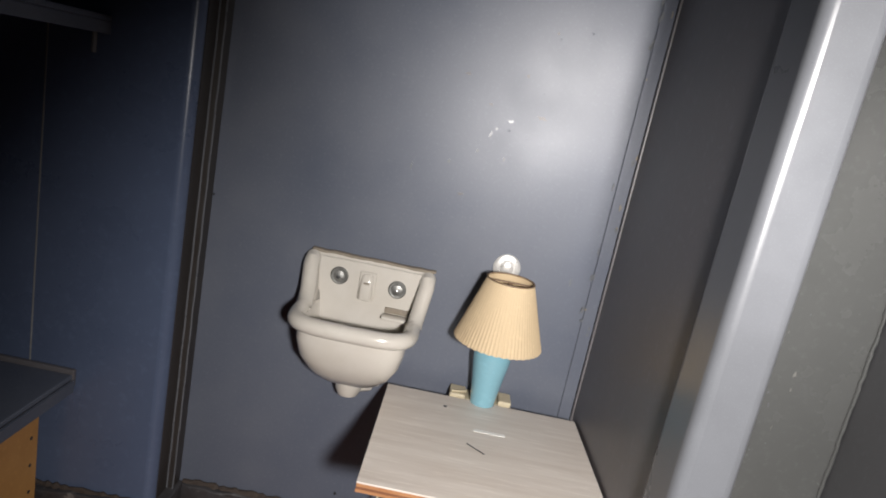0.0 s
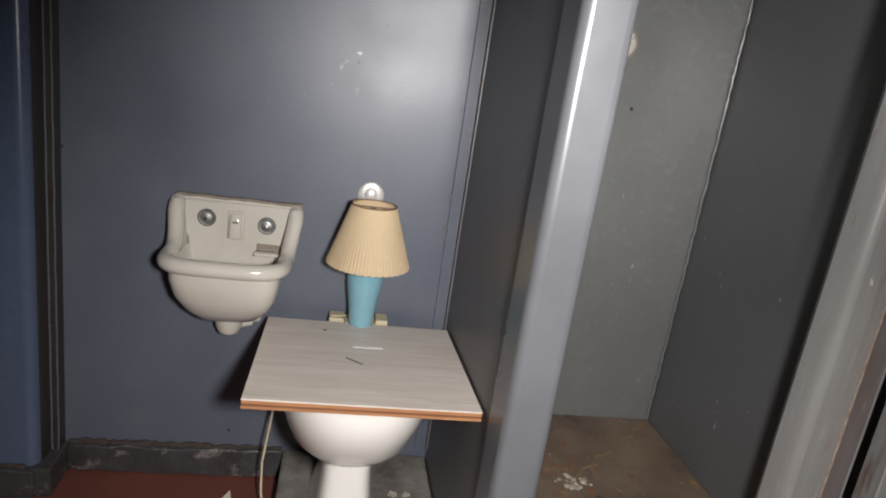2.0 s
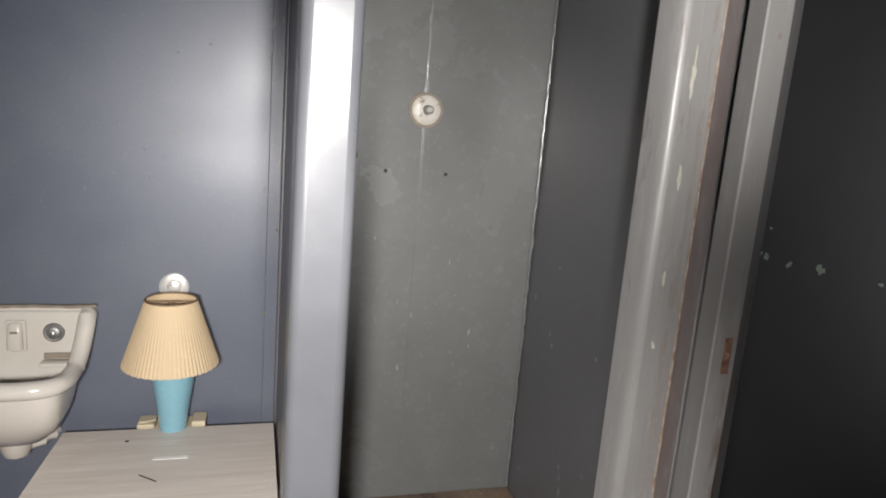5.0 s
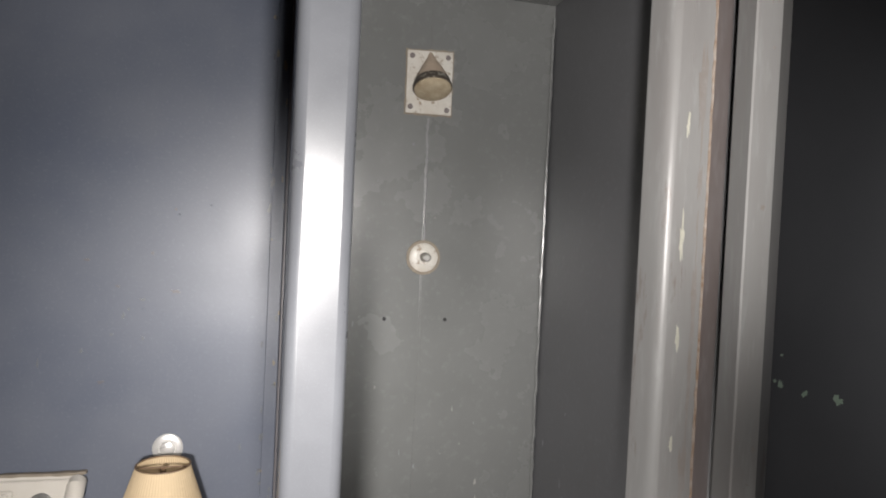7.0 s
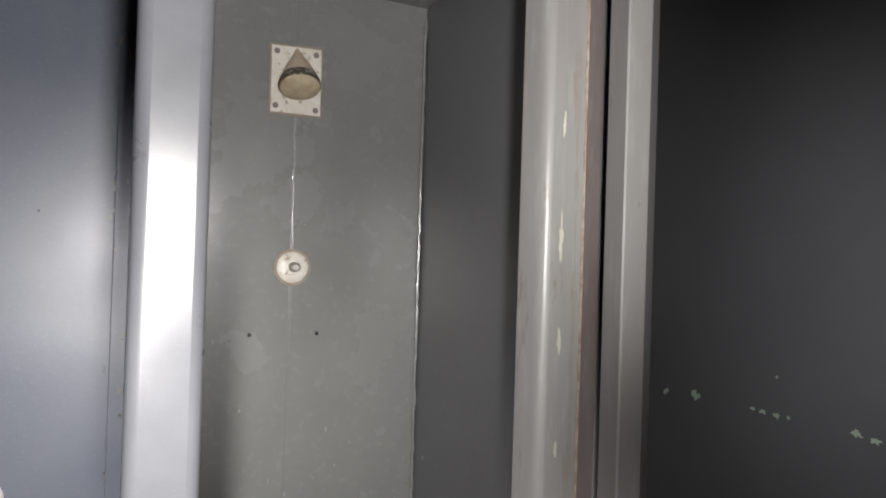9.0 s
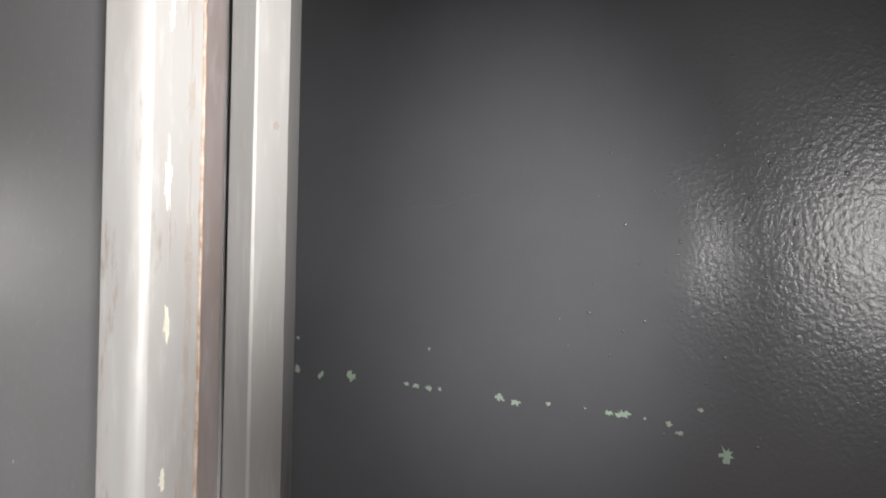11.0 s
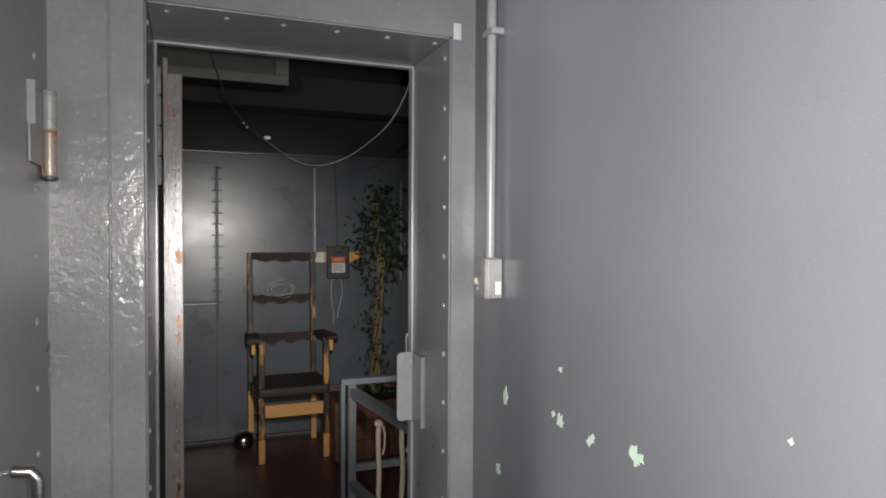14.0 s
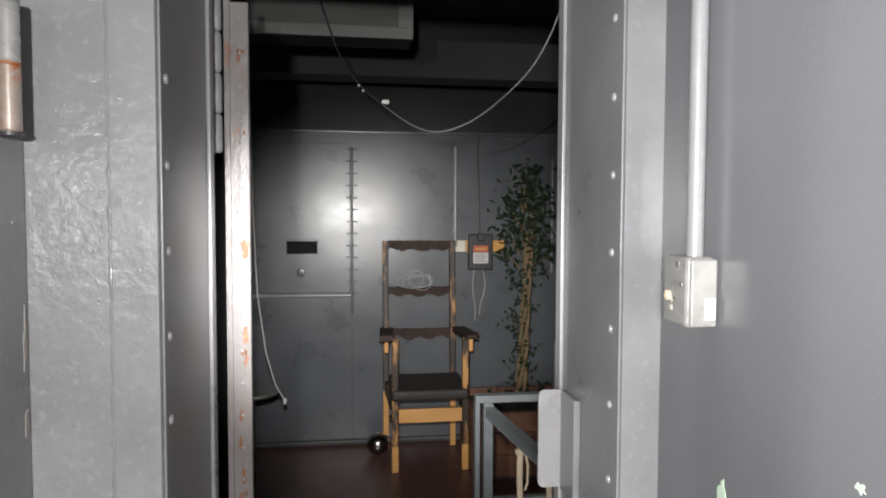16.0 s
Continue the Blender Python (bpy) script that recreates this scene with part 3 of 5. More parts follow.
for k in range(16):
    bm = blotch(rnd.uniform(0.002, 0.006), rnd.uniform(0.002, 0.007), 940 + k, 12, 0.0004)
    bmesh.ops.rotate(bm, verts=bm.verts, cent=(0, 0, 0), matrix=Matrix.Rotation(math.pi / 2, 3, "Z"))
    bmesh.ops.translate(bm, verts=bm.verts, vec=(rnd.uniform(1.262, 1.280), 0.7878, rnd.uniform(0.7, 2.2)))
    part("rust_spot", bm, M_STAIN, flange)

# east wall with chipped paint
wall_east = part("wall_east", box(2.339, 2.45, -2.3, 2.318, FL, TOP), M_EAST, label="dark grey gloss wall with orange-peel texture and chipped paint", kind="structure", category="wall")
CHIPS = ((2.124, 1.195, 11, 26, 1), (2.161, 1.002, 13, 17, 1), (1.902, 1.209, 8, 7, 0), (1.876, 1.203, 14, 18, 0), (1.765, 1.195, 15, 14, 1),
         (1.631, 1.205, 20, 20, 1), (1.406, 1.213, 10, 7, 0), (1.369, 1.212, 17, 9, 0), (1.325, 1.210, 15, 11, 0), (1.285, 1.213, 8, 7, 0),
         (1.087, 1.218, 18, 11, 0), (1.035, 1.211, 17, 9, 0), (0.941, 1.222, 8, 8, 0), (0.839, 1.226, 4, 3, 0), (0.777, 1.224, 12, 7, 1),
         (0.742, 1.226, 19, 11, 1), (0.688, 1.225, 5, 4, 0), (0.631, 1.221, 9, 7, 0), (0.562, 1.265, 9, 5, 0), (1.325, 1.326, 6, 6, 0), (1.876, 1.308, 7, 6, 0),
         (0.607, 1.203, 12, 6, 0), (0.506, 1.172, 15, 20, 1))
for k, (yy, zz, ry_, rz_, green) in enumerate(CHIPS):
    bm = blotch(ry_ / 1000, rz_ / 1000, k, 19)
    bmesh.ops.translate(bm, verts=bm.verts, vec=(2.339, yy, zz))
    part("paint_chip", bm, M_GREENCHIP if green else M_CHIP, wall_east)

rnd = random.Random(77)
bm = bmesh.new()
for k in range(110):
    yy, zz = rnd.uniform(0.28, 0.95) if k % 3 else rnd.uniform(0.28, 0.58), rnd.gauss(1.62, 0.22)
    q = rnd.uniform(0.0015, 0.0045) if yy > 0.6 else rnd.uniform(0.002, 0.0045)
    wide, high = rnd.uniform(0.7, 1.5), rnd.uniform(0.7, 1.6)
    loft([[(2.3392 - d * q, yy + e * q * wide * math.cos(a * 0.785), zz + e * q * high * math.sin(a * 0.785)) for a in range(8)] for d, e in ((0.0, 1.0), (0.22, 0.85), (0.36, 0.45), (0.40, 0.1))], bm)
part("paint_lumps", bm, M_EAST, wall_east, "lumps and crusts in thick paint", kind="stuff")

rnd = random.Random(91)
for run in (((1.42, 1.744), (1.36, 1.752), (1.30, 1.748), (1.22, 1.766), (1.16, 1.780)),):
    rings = []
    for (ya, za), (yb, zb) in zip(run, run[1:]):
        for k in range(14):
            u, w = k / 14, rnd.uniform(0.0002, 0.0007)
            yy, zz = ya + (yb - ya) * u + rnd.uniform(-0.0012, 0.0012), za + (zb - za) * u + rnd.uniform(-0.0015, 0.0015)
            rings.append([(2.3389 + 0.5 * w * math.cos(radians(60 * i)), yy, zz + w * math.sin(radians(60 * i))) for i in range(6)])
    part("hairline_crack", loft(rings), M_CRACK, wall_east, "faint hairline crack in the paint")

# wall with the doorway to the chair room
part("wall_door_west", box(1.20, 1.53, 2.3185, 2.64, FL, TOP), M_BUMPY, label="thickly painted grey wall beside the doorway, brush-marked and lumpy", kind="structure", category="wall")
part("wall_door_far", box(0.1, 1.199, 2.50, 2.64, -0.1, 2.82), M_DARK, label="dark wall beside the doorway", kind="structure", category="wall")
part("wall_door_east", box(2.2715, 2.45, 2.3185, 2.64, -0.1, TOP), M_FRAME, label="grey painted wall beside the doorway", kind="structure", category="wall")
part("wall_door_end", box(2.4505, 3.7, 2.50, 2.64, -0.1, 2.82), M_DARK, label="dark wall of the chair room", kind="structure", category="wall")
part("wall_door_top", box(1.53, 2.2715, 2.3185, 2.64, 2.108, TOP), M_FRAME, label="grey painted wall over the doorway", kind="structure", category="wall")
frame_ = thing("door_frame", (1.9, 2.45, FL), "riveted grey steel lining of an open doorway", "door frame", kind="structure")
part("jamb_lining", box(1.5302, 1.5345, 2.322, 2.628, FL, 2.104, 0.001), M_FRAME, frame_)
part("jamb_lining", box(2.2668, 2.2712, 2.322, 2.628, FL, 2.104, 0.001), M_FRAME, frame_)
part("head_lining", box(1.535, 2.2665, 2.322, 2.628, 2.1035, 2.1078, 0.001), M_FRAME, frame_)
part("sill", box(1.53, 2.2715, 2.322, 2.70, 0.0, FL + 0.004, 0.003), M_FRAME, frame_)
part("inner_lip", box(1.5345, 1.5425, 2.620, 2.652, FL, 2.095, 0.002), M_RIVET, frame_)
part("inner_lip", box(2.2588, 2.2666, 2.612, 2.645, FL, 2.095, 0.002), M_RIVET, frame_)
part("inner_lip", box(1.5345, 2.2666, 2.620, 2.645, 2.095, 2.1033, 0.002), M_RIVET, frame_)
part("edge_strip", box(1.462, 1.5298, 2.3125, 2.3183, FL, TOP, 0.002), M_BUMPY, frame_, "raised painted edge strip")
rnd = random.Random(21)
rings = []
for k in range(240):
    q, dx = rnd.uniform(0.0018, 0.0046), rnd.uniform(-0.0008, 0.0008)
    rings.append([(1.4605 + dx + q * math.cos(radians(45 * i)), 2.3165 + 0.8 * q * math.sin(radians(45 * i)), 0.22 + 0.0105 * k) for i in range(8)])
part("paint_bead", loft(rings), M_BEAD, frame_, "lumpy bead of thick paint")
for k in range(14):
    zz = 2.06 - 0.1335 * k
    if zz > 0.25:
        piece("rivet", RIVET, frame_, (2.2665, 2.357, zz), FACE_WEST)
        piece("rivet", RIVET, frame_, (1.5347, 2.346, zz + 0.005), FACE_EAST)
for k in range(6):
    piece("rivet", RIVET, frame_, (1.575 + 0.1335 * k, 2.372, 2.1033), FACE_DOWN)
for xx, zz, hh in ((2.286, 2.124, 0.043),):
    part("tape", box(xx - 0.011, xx + 0.011, 2.3168, 2.3183, zz - hh / 2, zz + hh / 2, 0.0005), M_LABELWHITE, frame_, "torn white tape")

# riveted sheet and hinge on the west side of the passage
sheet = part("side_sheet", box(1.3385, 1.343, 1.10, 2.316, FL, TOP, 0.001), M_FRAME, side, "riveted grey steel sheet")
for k in range(18):
    zz = 2.45 - 0.13 * k
    if zz > 0.25:
        piece("rivet", RIVET, sheet, (1.343, 2.19, zz), FACE_EAST)
hinge = thing("gate_hinge", (1.36, 2.30, 1.70), "rust-streaked steel hinge barrel on the wall corner", "hinge")
part("barrel", lathe((1.3575, 2.252, 1.795), [(0.0125, 0.0), (0.0142, 0.003), (0.0142, 0.079), (0.0125, 0.082)], 20), M_HINGE, hinge, "grey upper barrel")
part("barrel", lathe((1.3575, 2.252, 1.700), [(0.0125, 0.0), (0.0142, 0.003), (0.0142, 0.089), (0.0125, 0.092)], 20), M_HINGERUST, hinge, "rusty lower barrel")
part("hinge_leaf", box(1.3432, 1.349, 2.13, 2.240, 1.72, 1.87, 0.002), M_FRAME, hinge)
part("tab", box(1.3432, 1.358, 2.126, 2.1295, 1.790, 1.872, 0.001), M_RIVET, hinge, "upright steel tab")
part("rust_ring", lathe((1.3575, 2.252, 1.7915), [(0.0125, 0), (0.0148, 0.001), (0.0148, 0.0025), (0.0125, 0.0035)], 20), M_ORANGERUST, hinge)
part("pin", lathe((1.3575, 2.252, 1.692), [(0.010, 0), (0.016, 0.003), (0.016, 0.008)], 16), M_STRAP, hinge)
for k, (zz, hh, yy, ww, mat) in enumerate(((1.40, 0.11, 2.304, 0.006, M_STAIN), (1.28, 0.05, 2.304, 0.006, M_STAIN), (1.722, 0.040, 2.232, 0.009, M_ORANGERUST))):
    bm = blotch(ww, hh / 2, 300 + k, 15)
    bmesh.ops.rotate(bm, verts=bm.verts, cent=(0, 0, 0), matrix=Matrix.Rotation(math.pi, 3, "Z"))
    bmesh.ops.translate(bm, verts=bm.verts, vec=(1.3434 if yy > 2.3 else 1.3492, yy, zz))
    part("rust_streak", bm, mat, side, "rust streak beside the hinge" if yy < 2.3 else "faint rust on the corner")


def lumps(spots, seed, face):
    """Low smooth blobs of thick paint; face puts a blob's (across, up, out) into the world."""
    q = random.Random(seed)
    bm = bmesh.new()
    for u, v, size in spots:
        wide, high, turn = q.uniform(0.6, 1.3), q.uniform(0.8, 2.2), q.uniform(-0.5, 0.5)
        rings = []
        for out, rad in ((-0.05, 1.0), (0.10, 0.88), (0.20, 0.6), (0.25, 0.15)):
            ring = []
            for k in range(10):
                a = 2 * math.pi * k / 10
                x, y = rad * size * wide * math.cos(a), rad * size * high * math.sin(a)
                ring.append(face(u + x * math.cos(turn) - y * math.sin(turn), v + x * math.sin(turn) + y * math.cos(turn), out * size))
            rings.append(ring)
        loft(rings, bm)
    return bm


rnd = random.Random(33)
door_west = bpy.data.objects["wall_door_west"]
spots = [(rnd.uniform(1.356, 1.452), rnd.gauss(1.50, 0.30), rnd.uniform(0.0007, 0.0022)) for _ in range(70)]
spots += [(1.452 - abs(rnd.gauss(0, 0.008)), rnd.uniform(0.5, 2.5), rnd.uniform(0.001, 0.0030)) for _ in range(110)]
part("paint_lumps", lumps(spots, 34, lambda u, v, w: (u, 2.3185 - w, v)), M_BUMPY, door_west, "lumps in thick glossy paint", kind="stuff")
spots = [(rnd.uniform(1.470, 1.524), rnd.uniform(0.4, 2.5), rnd.uniform(0.0007, 0.0022)) for _ in range(60)]
part("paint_lumps", lumps(spots, 35, lambda u, v, w: (u, 2.3125 - w, v)), M_BUMPY, frame_, "lumps in thick glossy paint", kind="stuff")
handle = thing("door_handle", (1.343, 2.10, 1.0), "bright chrome pull handle on the steel sheet", "handle")
part("grip", tube([(1.345, 1.99, 1.185), (1.372, 1.99, 1.182), (1.382, 1.99, 1.168), (1.382, 1.99, 1.02), (1.372, 1.99, 1.006), (1.345, 1.99, 1.003)], 0.010, 12), M_CHROME, handle)

# ---- cell: the wash basin ----


def wash_basin():
    t = thing("wash_basin", (-0.055, 1.70, 0.66), "old white porcelain wall basin with grime along its top edge", "sink")
    cx = -0.056
    # bowl below the rim
    rings = []
    for z, rx, ry, cy in ((0.923, 0.150, 0.112, 1.585), (0.878, 0.149, 0.111, 1.587), (0.828, 0.140, 0.103, 1.594), (0.783, 0.118, 0.087, 1.606), (0.753, 0.088, 0.066, 1.62), (0.740, 0.055, 0.045, 1.63)):
        rings.append(oval(cx, cy, 0.93 * rx, ry, z, 44, 5.0 if z > 0.86 else 4.0 if z > 0.80 else 3.0))
    inner = []
    for z, rx, ry, cy in ((0.748, 0.04, 0.03, 1.625), (0.763, 0.08, 0.058, 1.615), (0.808, 0.122, 0.088, 1.598), (0.868, 0.133, 0.100, 1.594), (0.923, 0.137, 0.106, 1.594)):
        inner.append(oval(cx, cy, 0.93 * rx, ry, z, 44, 3.0 if z < 0.85 else 6.0))
    bm = loft(list(reversed(rings)) + [oval(cx, 1.590, 0.133, 0.110, 0.925, 44, 5.0)] + list(reversed(inner)), caps=True)
    part("bowl", bm, M_PORCELAIN, t)
    # rolled rim: from the top corners down the cheeks and round the front
    pts = []
    for i in range(25):
        a = radians(180 + 180 * i / 24)
        pts.append((cx - 0.002 + 0.146 * math.copysign(abs(math.cos(a)) ** 0.5, math.cos(a)), 1.585 + 0.112 * -abs(math.sin(a)) ** 0.5, 0.924))
    fall = ((1.690, 1.038), (1.676, 1.034), (1.664, 1.018), (1.655, 0.993), (1.643, 0.966), (1.625, 0.944), (1.602, 0.930))
    flank = [(0.146 + 0.011 * min(1.0, (z - 0.93) / 0.09), y, z) for y, z in fall]
    pts = [(cx - w, y, z) for w, y, z in flank] + pts + [(cx + w, y, z) for w, y, z in reversed(flank)]
    part("rim", tube(pts, 0.021, 16), M_PORCELAIN, t)
    bm = loft([[(cx + w, y, z) for w, z in ((-0.108, 0.89), (0.108, 0.89), (0.150, 0.985), (0.168, 1.030), (0.168, 1.055), (-0.168, 1.055), (-0.168, 1.030), (-0.150, 0.985))] for y in (1.7075, 1.685)])
    bmesh.ops.bevel(bm, geom=bm.edges[:], offset=0.008, segments=3, affect="EDGES")
    part("backsplash", bm, M_PORCELAIN, t)
    bm = loft([[(cx + w, y, z) for w, z in ((-0.096, 0.800), (0.096, 0.800), (0.120, 0.900), (0.141, 1.046), (-0.141, 1.046), (-0.120, 0.900))] for y in (1.6855, 1.6808)])
    bmesh.ops.bevel(bm, geom=bm.edges[:], offset=0.004, segments=2, affect="EDGES")
    part("back_panel", bm, M_PORCELAIN, t)
    for s in (-1, 1):
        prof = [(1.7, 1.045), (1.683, 1.04), (1.668, 1.02), (1.655, 0.99), (1.64, 0.96), (1.610, 0.935), (1.585, 0.925), (1.585, 0.912), (1.7, 0.922)]
        x = cx + s * 0.160
        bm = loft([[(cx + s * (0.126 + 0.024 * (1.7 - y) / 0.115 + 0.10 * max(0.0, z - 0.93)), y, z) for y, z in prof], [(cx + s * (0.154 + 0.012 * min(1.0, max(0.0, (z - 0.93) / 0.09)) - 0.6 * max(0.0, 0.925 - z)), y, z) for y, z in prof]])
        part("cheek", bm, M_PORCELAIN, t)
    for x, z in ((-0.136, 1.002), (0.024, 0.994)):
        tap = part("tap", lathe((x, 1.6806, z), [(0.0245, 0.0), (0.0245, -0.003), (0.021, -0.006), (0.017, -0.0055), (0.015, -0.009), (0.009, -0.0105), (0.009, -0.014), (0.004, -0.015)], 28, axis="y"), M_TAP, t, "dull metal tap escutcheon")
        part("stem", lathe((x, 1.666, z), [(0.005, 0), (0.005, -0.004), (0.003, -0.005)], 12, axis="y"), M_STRAP if x < -0.1 else M_CHROME, tap)
    spout = part("spout", loft([oval(-0.058, 1.676 - d, 0.0175 - e, 0.012, z, 20, 3.0) for z, d, e in ((0.950, 0, 0.004), (0.954, 0.007, 0), (0.975, 0.010, 0), (1.002, 0.006, 0.001), (1.018, 0.002, 0.002), (1.023, -0.002, 0.006))]), M_PORCELAIN, t, "porcelain spout block")
    part("spout_back", box(-0.081, -0.035, 1.672, 1.6815, 0.947, 1.028, 0.005), M_PORCELAIN, spout)
    part("spout_slot", box(-0.066, -0.050, 1.655, 1.6595, 0.998, 1.003, 0.001), M_GRIME, spout)
    dish = part("soap_dish", box(-0.004, 0.066, 1.645, 1.682, 0.913, 0.924, 0.005), M_PORCELAIN, t)
    # a brown block marks the recess above the dish
    part("soap_recess", box(0.000, 0.064, 1.676, 1.6812, 0.925, 0.941, 0.002), M_GRIME, dish, "brown recess above the dish")
    part("overflow", box(-0.2010, -0.1945, 1.654, 1.674, 0.999, 1.022, 0.001), M_GRIME, t)
    part("trap_cover", lathe((-0.056, 1.640, 0.684), [(0.010, 0.0), (0.028, 0.006), (0.036, 0.024), (0.040, 0.05), (0.045, 0.085)], 28), M_PORCELAIN, t)
    part("waste_pipe", tube([(-0.035, 1.645, 0.712), (-0.005, 1.665, 0.712), (0.010, 1.690, 0.716), (0.012, 1.7065, 0.717)], 0.016, 14), M_PORCELAIN, t)
    bm = box(cx - 0.166, cx + 0.174, 1.692, 1.7072, 1.0530, 1.0610, 0.002)
    bmesh.ops.subdivide_edges(bm, edges=[e for e in bm.edges if e.calc_length() > 0.2], cuts=30)
    for v in bm.verts:
        v.co.z += 0.003 * noise.noise(v.co * 40)
    part("grime", bm, M_GRIME, t, "crust of grime along the top edge")
    return t


wash_basin()

# ---- cell: toilet, board, lamp ----
toilet = thing("toilet", (0.30, 1.36, 0.272), "white porcelain toilet bowl without a seat, covered by a board", "toilet")
rings = [oval(0.30, 1.40 + d, rx * 1.14, ry, z, 44, 2.2) for z, rx, ry, d in ((0.7365, 0.162, 0.262, 0), (0.7145, 0.165, 0.266, 0.0), (0.6745, 0.163, 0.262, 0.002), (0.6345, 0.155, 0.246, 0.006), (0.58, 0.140, 0.220, 0.012), (0.545, 0.118, 0.188, 0.02), (0.515, 0.090, 0.152, 0.03), (0.500, 0.066, 0.125, 0.035))]
part("bowl", loft(rings), M_TOILET, toilet)
rings = [oval(0.30, 1.45, rx, ry, z, 32, 4) for z, rx, ry in ((0.505, 0.066, 0.13), (0.45, 0.066, 0.14), (0.36, 0.072, 0.16), (0.30, 0.085, 0.185), (0.273, 0.092, 0.195))]
part("foot", loft(rings), M_TOILET, toilet)
part("rim", loft([oval(0.30, 1.40, rx * 1.14, ry, z, 44, 2.2) for z, rx, ry in ((0.7285, 0.150, 0.252), (0.7315, 0.164, 0.264), (0.7390, 0.164, 0.264), (0.7410, 0.152, 0.258))]), M_TOILET, toilet)

board = thing("board", (0.31, 1.38, 0.74), "whitewashed laminate plywood board laid over the toilet", "board")


def on_board(y):
    """Height of the board's top, which rises a little to the front."""
    return 0.7435 + 0.0265 * (1.634 - y) / 0.505


def sheet_of_board(z0, z1, inset):
    bm = prism([(0.052 + inset, 1.130 + inset), (0.566 - inset, 1.127 + inset), (0.564 - inset, 1.634), (0.050 + inset, 1.634)], z0, z1)
    for v in bm.verts:
        v.co.z += on_board(v.co.y)
    return bm


part("top_face", sheet_of_board(-0.004, 0.0, 0.0), M_BOARD, board, "pale grained laminate", False)
for z0, z1, inset in ((-0.0235, -0.0175, 0.0), (-0.0173, -0.0118, 0.0012), (-0.0116, -0.0042, 0.0004)):
    part("ply", sheet_of_board(z0, z1, inset), M_PLYDARK if inset > 0.001 else M_PLY, board, "bare ply layer", False)
part("tape_strip", box(0.285, 0.362, 1.450, 1.463, on_board(1.463) - 0.0005, on_board(1.450) + 0.001, 0.0003), M_TAPE, board, "strip of white tape")
part("knot_hole", lathe((0.210, 1.562, on_board(1.562) - 0.0002), [(0.005, 0), (0.005, 0.0008)], 12), M_BLACK, board)
part("nail", tube([(0.268, 1.377, on_board(1.377) + 0.0013), (0.308, 1.342, on_board(1.342) + 0.0013)], 0.0013, 6), M_STRAP, None, "thin dark nail lying on the board", category="nail")


def table_lamp():
    cx, cy, z0 = 0.308, 1.592, 0.7440
    fy = 1.632
    t = thing("table_lamp", (cx, fy, z0), "table lamp with turquoise ceramic foot and cream pleated shade", "lamp")
    rows = [(0.030, 0.0), (0.033, 0.002), (0.034, 0.01), (0.037, 0.04), (0.044, 0.09), (0.050, 0.13), (0.0505, 0.15), (0.046, 0.165), (0.03, 0.175), (0.012, 0.18)]
    part("foot", lathe((cx, fy, z0), rows, 40), M_CERAMIC, t)
    part("stem", tube([(cx, fy, z0 + 0.176), (cx, fy - 0.004, z0 + 0.21), (cx, cy + 0.006, z0 + 0.33), (cx, cy, 1.099)], 0.007, 10), M_BRASS, t)
    n = 144
    zb, zt, rb, rt = 0.941, 1.107, 0.114, 0.060
    out, inn = [], []
    for j in range(7):
        q = j / 6
        z, r = zb + (zt - zb) * q, rb + (rt - rb) * q
        wob = 0.0008 * (1 - 0.55 * q)
        out.append([(cx + (r + wob * (1 if i % 2 else -1)) * math.cos(2 * math.pi * i / n), cy + (r + wob * (1 if i % 2 else -1)) * math.sin(2 * math.pi * i / n),
                     z + (0.0012 * math.sin(i * 1.7) if j == 0 else 0)) for i in range(n)])
    for ring, q in zip(reversed(out), range(7)):
        inn.append([(cx + (x - cx) * 0.975, cy + (y - cy) * 0.975, z) for x, y, z in ring])
    part("shade", loft(out + inn + [out[0]], caps=False), M_SHADE, t, "cream pleated fabric shade", False)
    part("shade_trim", loft([oval(cx, cy, r, r, z, 48) for r, z in ((0.061, 1.1045), (0.0625, 1.1055), (0.0618, 1.1078), (0.0585, 1.1078), (0.0585, 1.1045), (0.061, 1.1045))], caps=False), M_BRASS, t)
    part("spider", beam((cx - 0.058, cy, 1.100), (cx + 0.058, cy, 1.100), 0.003, 0.003, 0), M_BRASS, t)
    return t


table_lamp()
flush = thing("flush_button", (0.30, 1.706, 1.11), "round chrome flush button plate on the wall", "button")
part("plate", lathe((0.301, 1.7075, 1.108), [(0.037, 0), (0.037, -0.003), (0.032, -0.006), (0.022, -0.0065), (0.021, -0.004), (0.018, -0.004), (0.017, -0.010), (0.010, -0.013), (0.004, -0.0135)], 40, axis="y"), M_FLUSH, flush)
sock = thing("junction_block", (0.30, 1.66, 0.745), "cream plug block with its cord behind the lamp", "plug")
part("block", box(0.218, 0.262, 1.640, 1.700, 0.738, 0.752, 0.004), M_CORD, sock)
part("block", box(0.2625, 0.3515, 1.636, 1.700, 0.738, 0.7436, 0.002), M_CORD, sock)
part("block", box(0.352, 0.388, 1.640, 1.700, 0.738, 0.755, 0.004), M_CORD, sock)
part("cord", tube([(0.222, 1.650, 0.7545), (0.240, 1.652, 0.7550), (0.252, 1.656, 0.7552), (0.262, 1.662, 0.7550)], 0.003, 8), M_CORD, sock)
cordpts = [(0.102, 1.60, 0.726), (0.096, 1.59, 0.62), (0.092, 1.585, 0.52), (0.080, 1.57, 0.42), (0.070, 1.55, 0.33), (0.075, 1.52, 0.25), (0.095, 1.48, 0.192), (0.112, 1.40, 0.1835), (0.10, 1.28, 0.1835)]
part("power_cord", tube(cordpts, 0.0033, 8), M_CORD, None, "cream power cord hanging down to the floor", category="cord")
bm = bmesh.new()
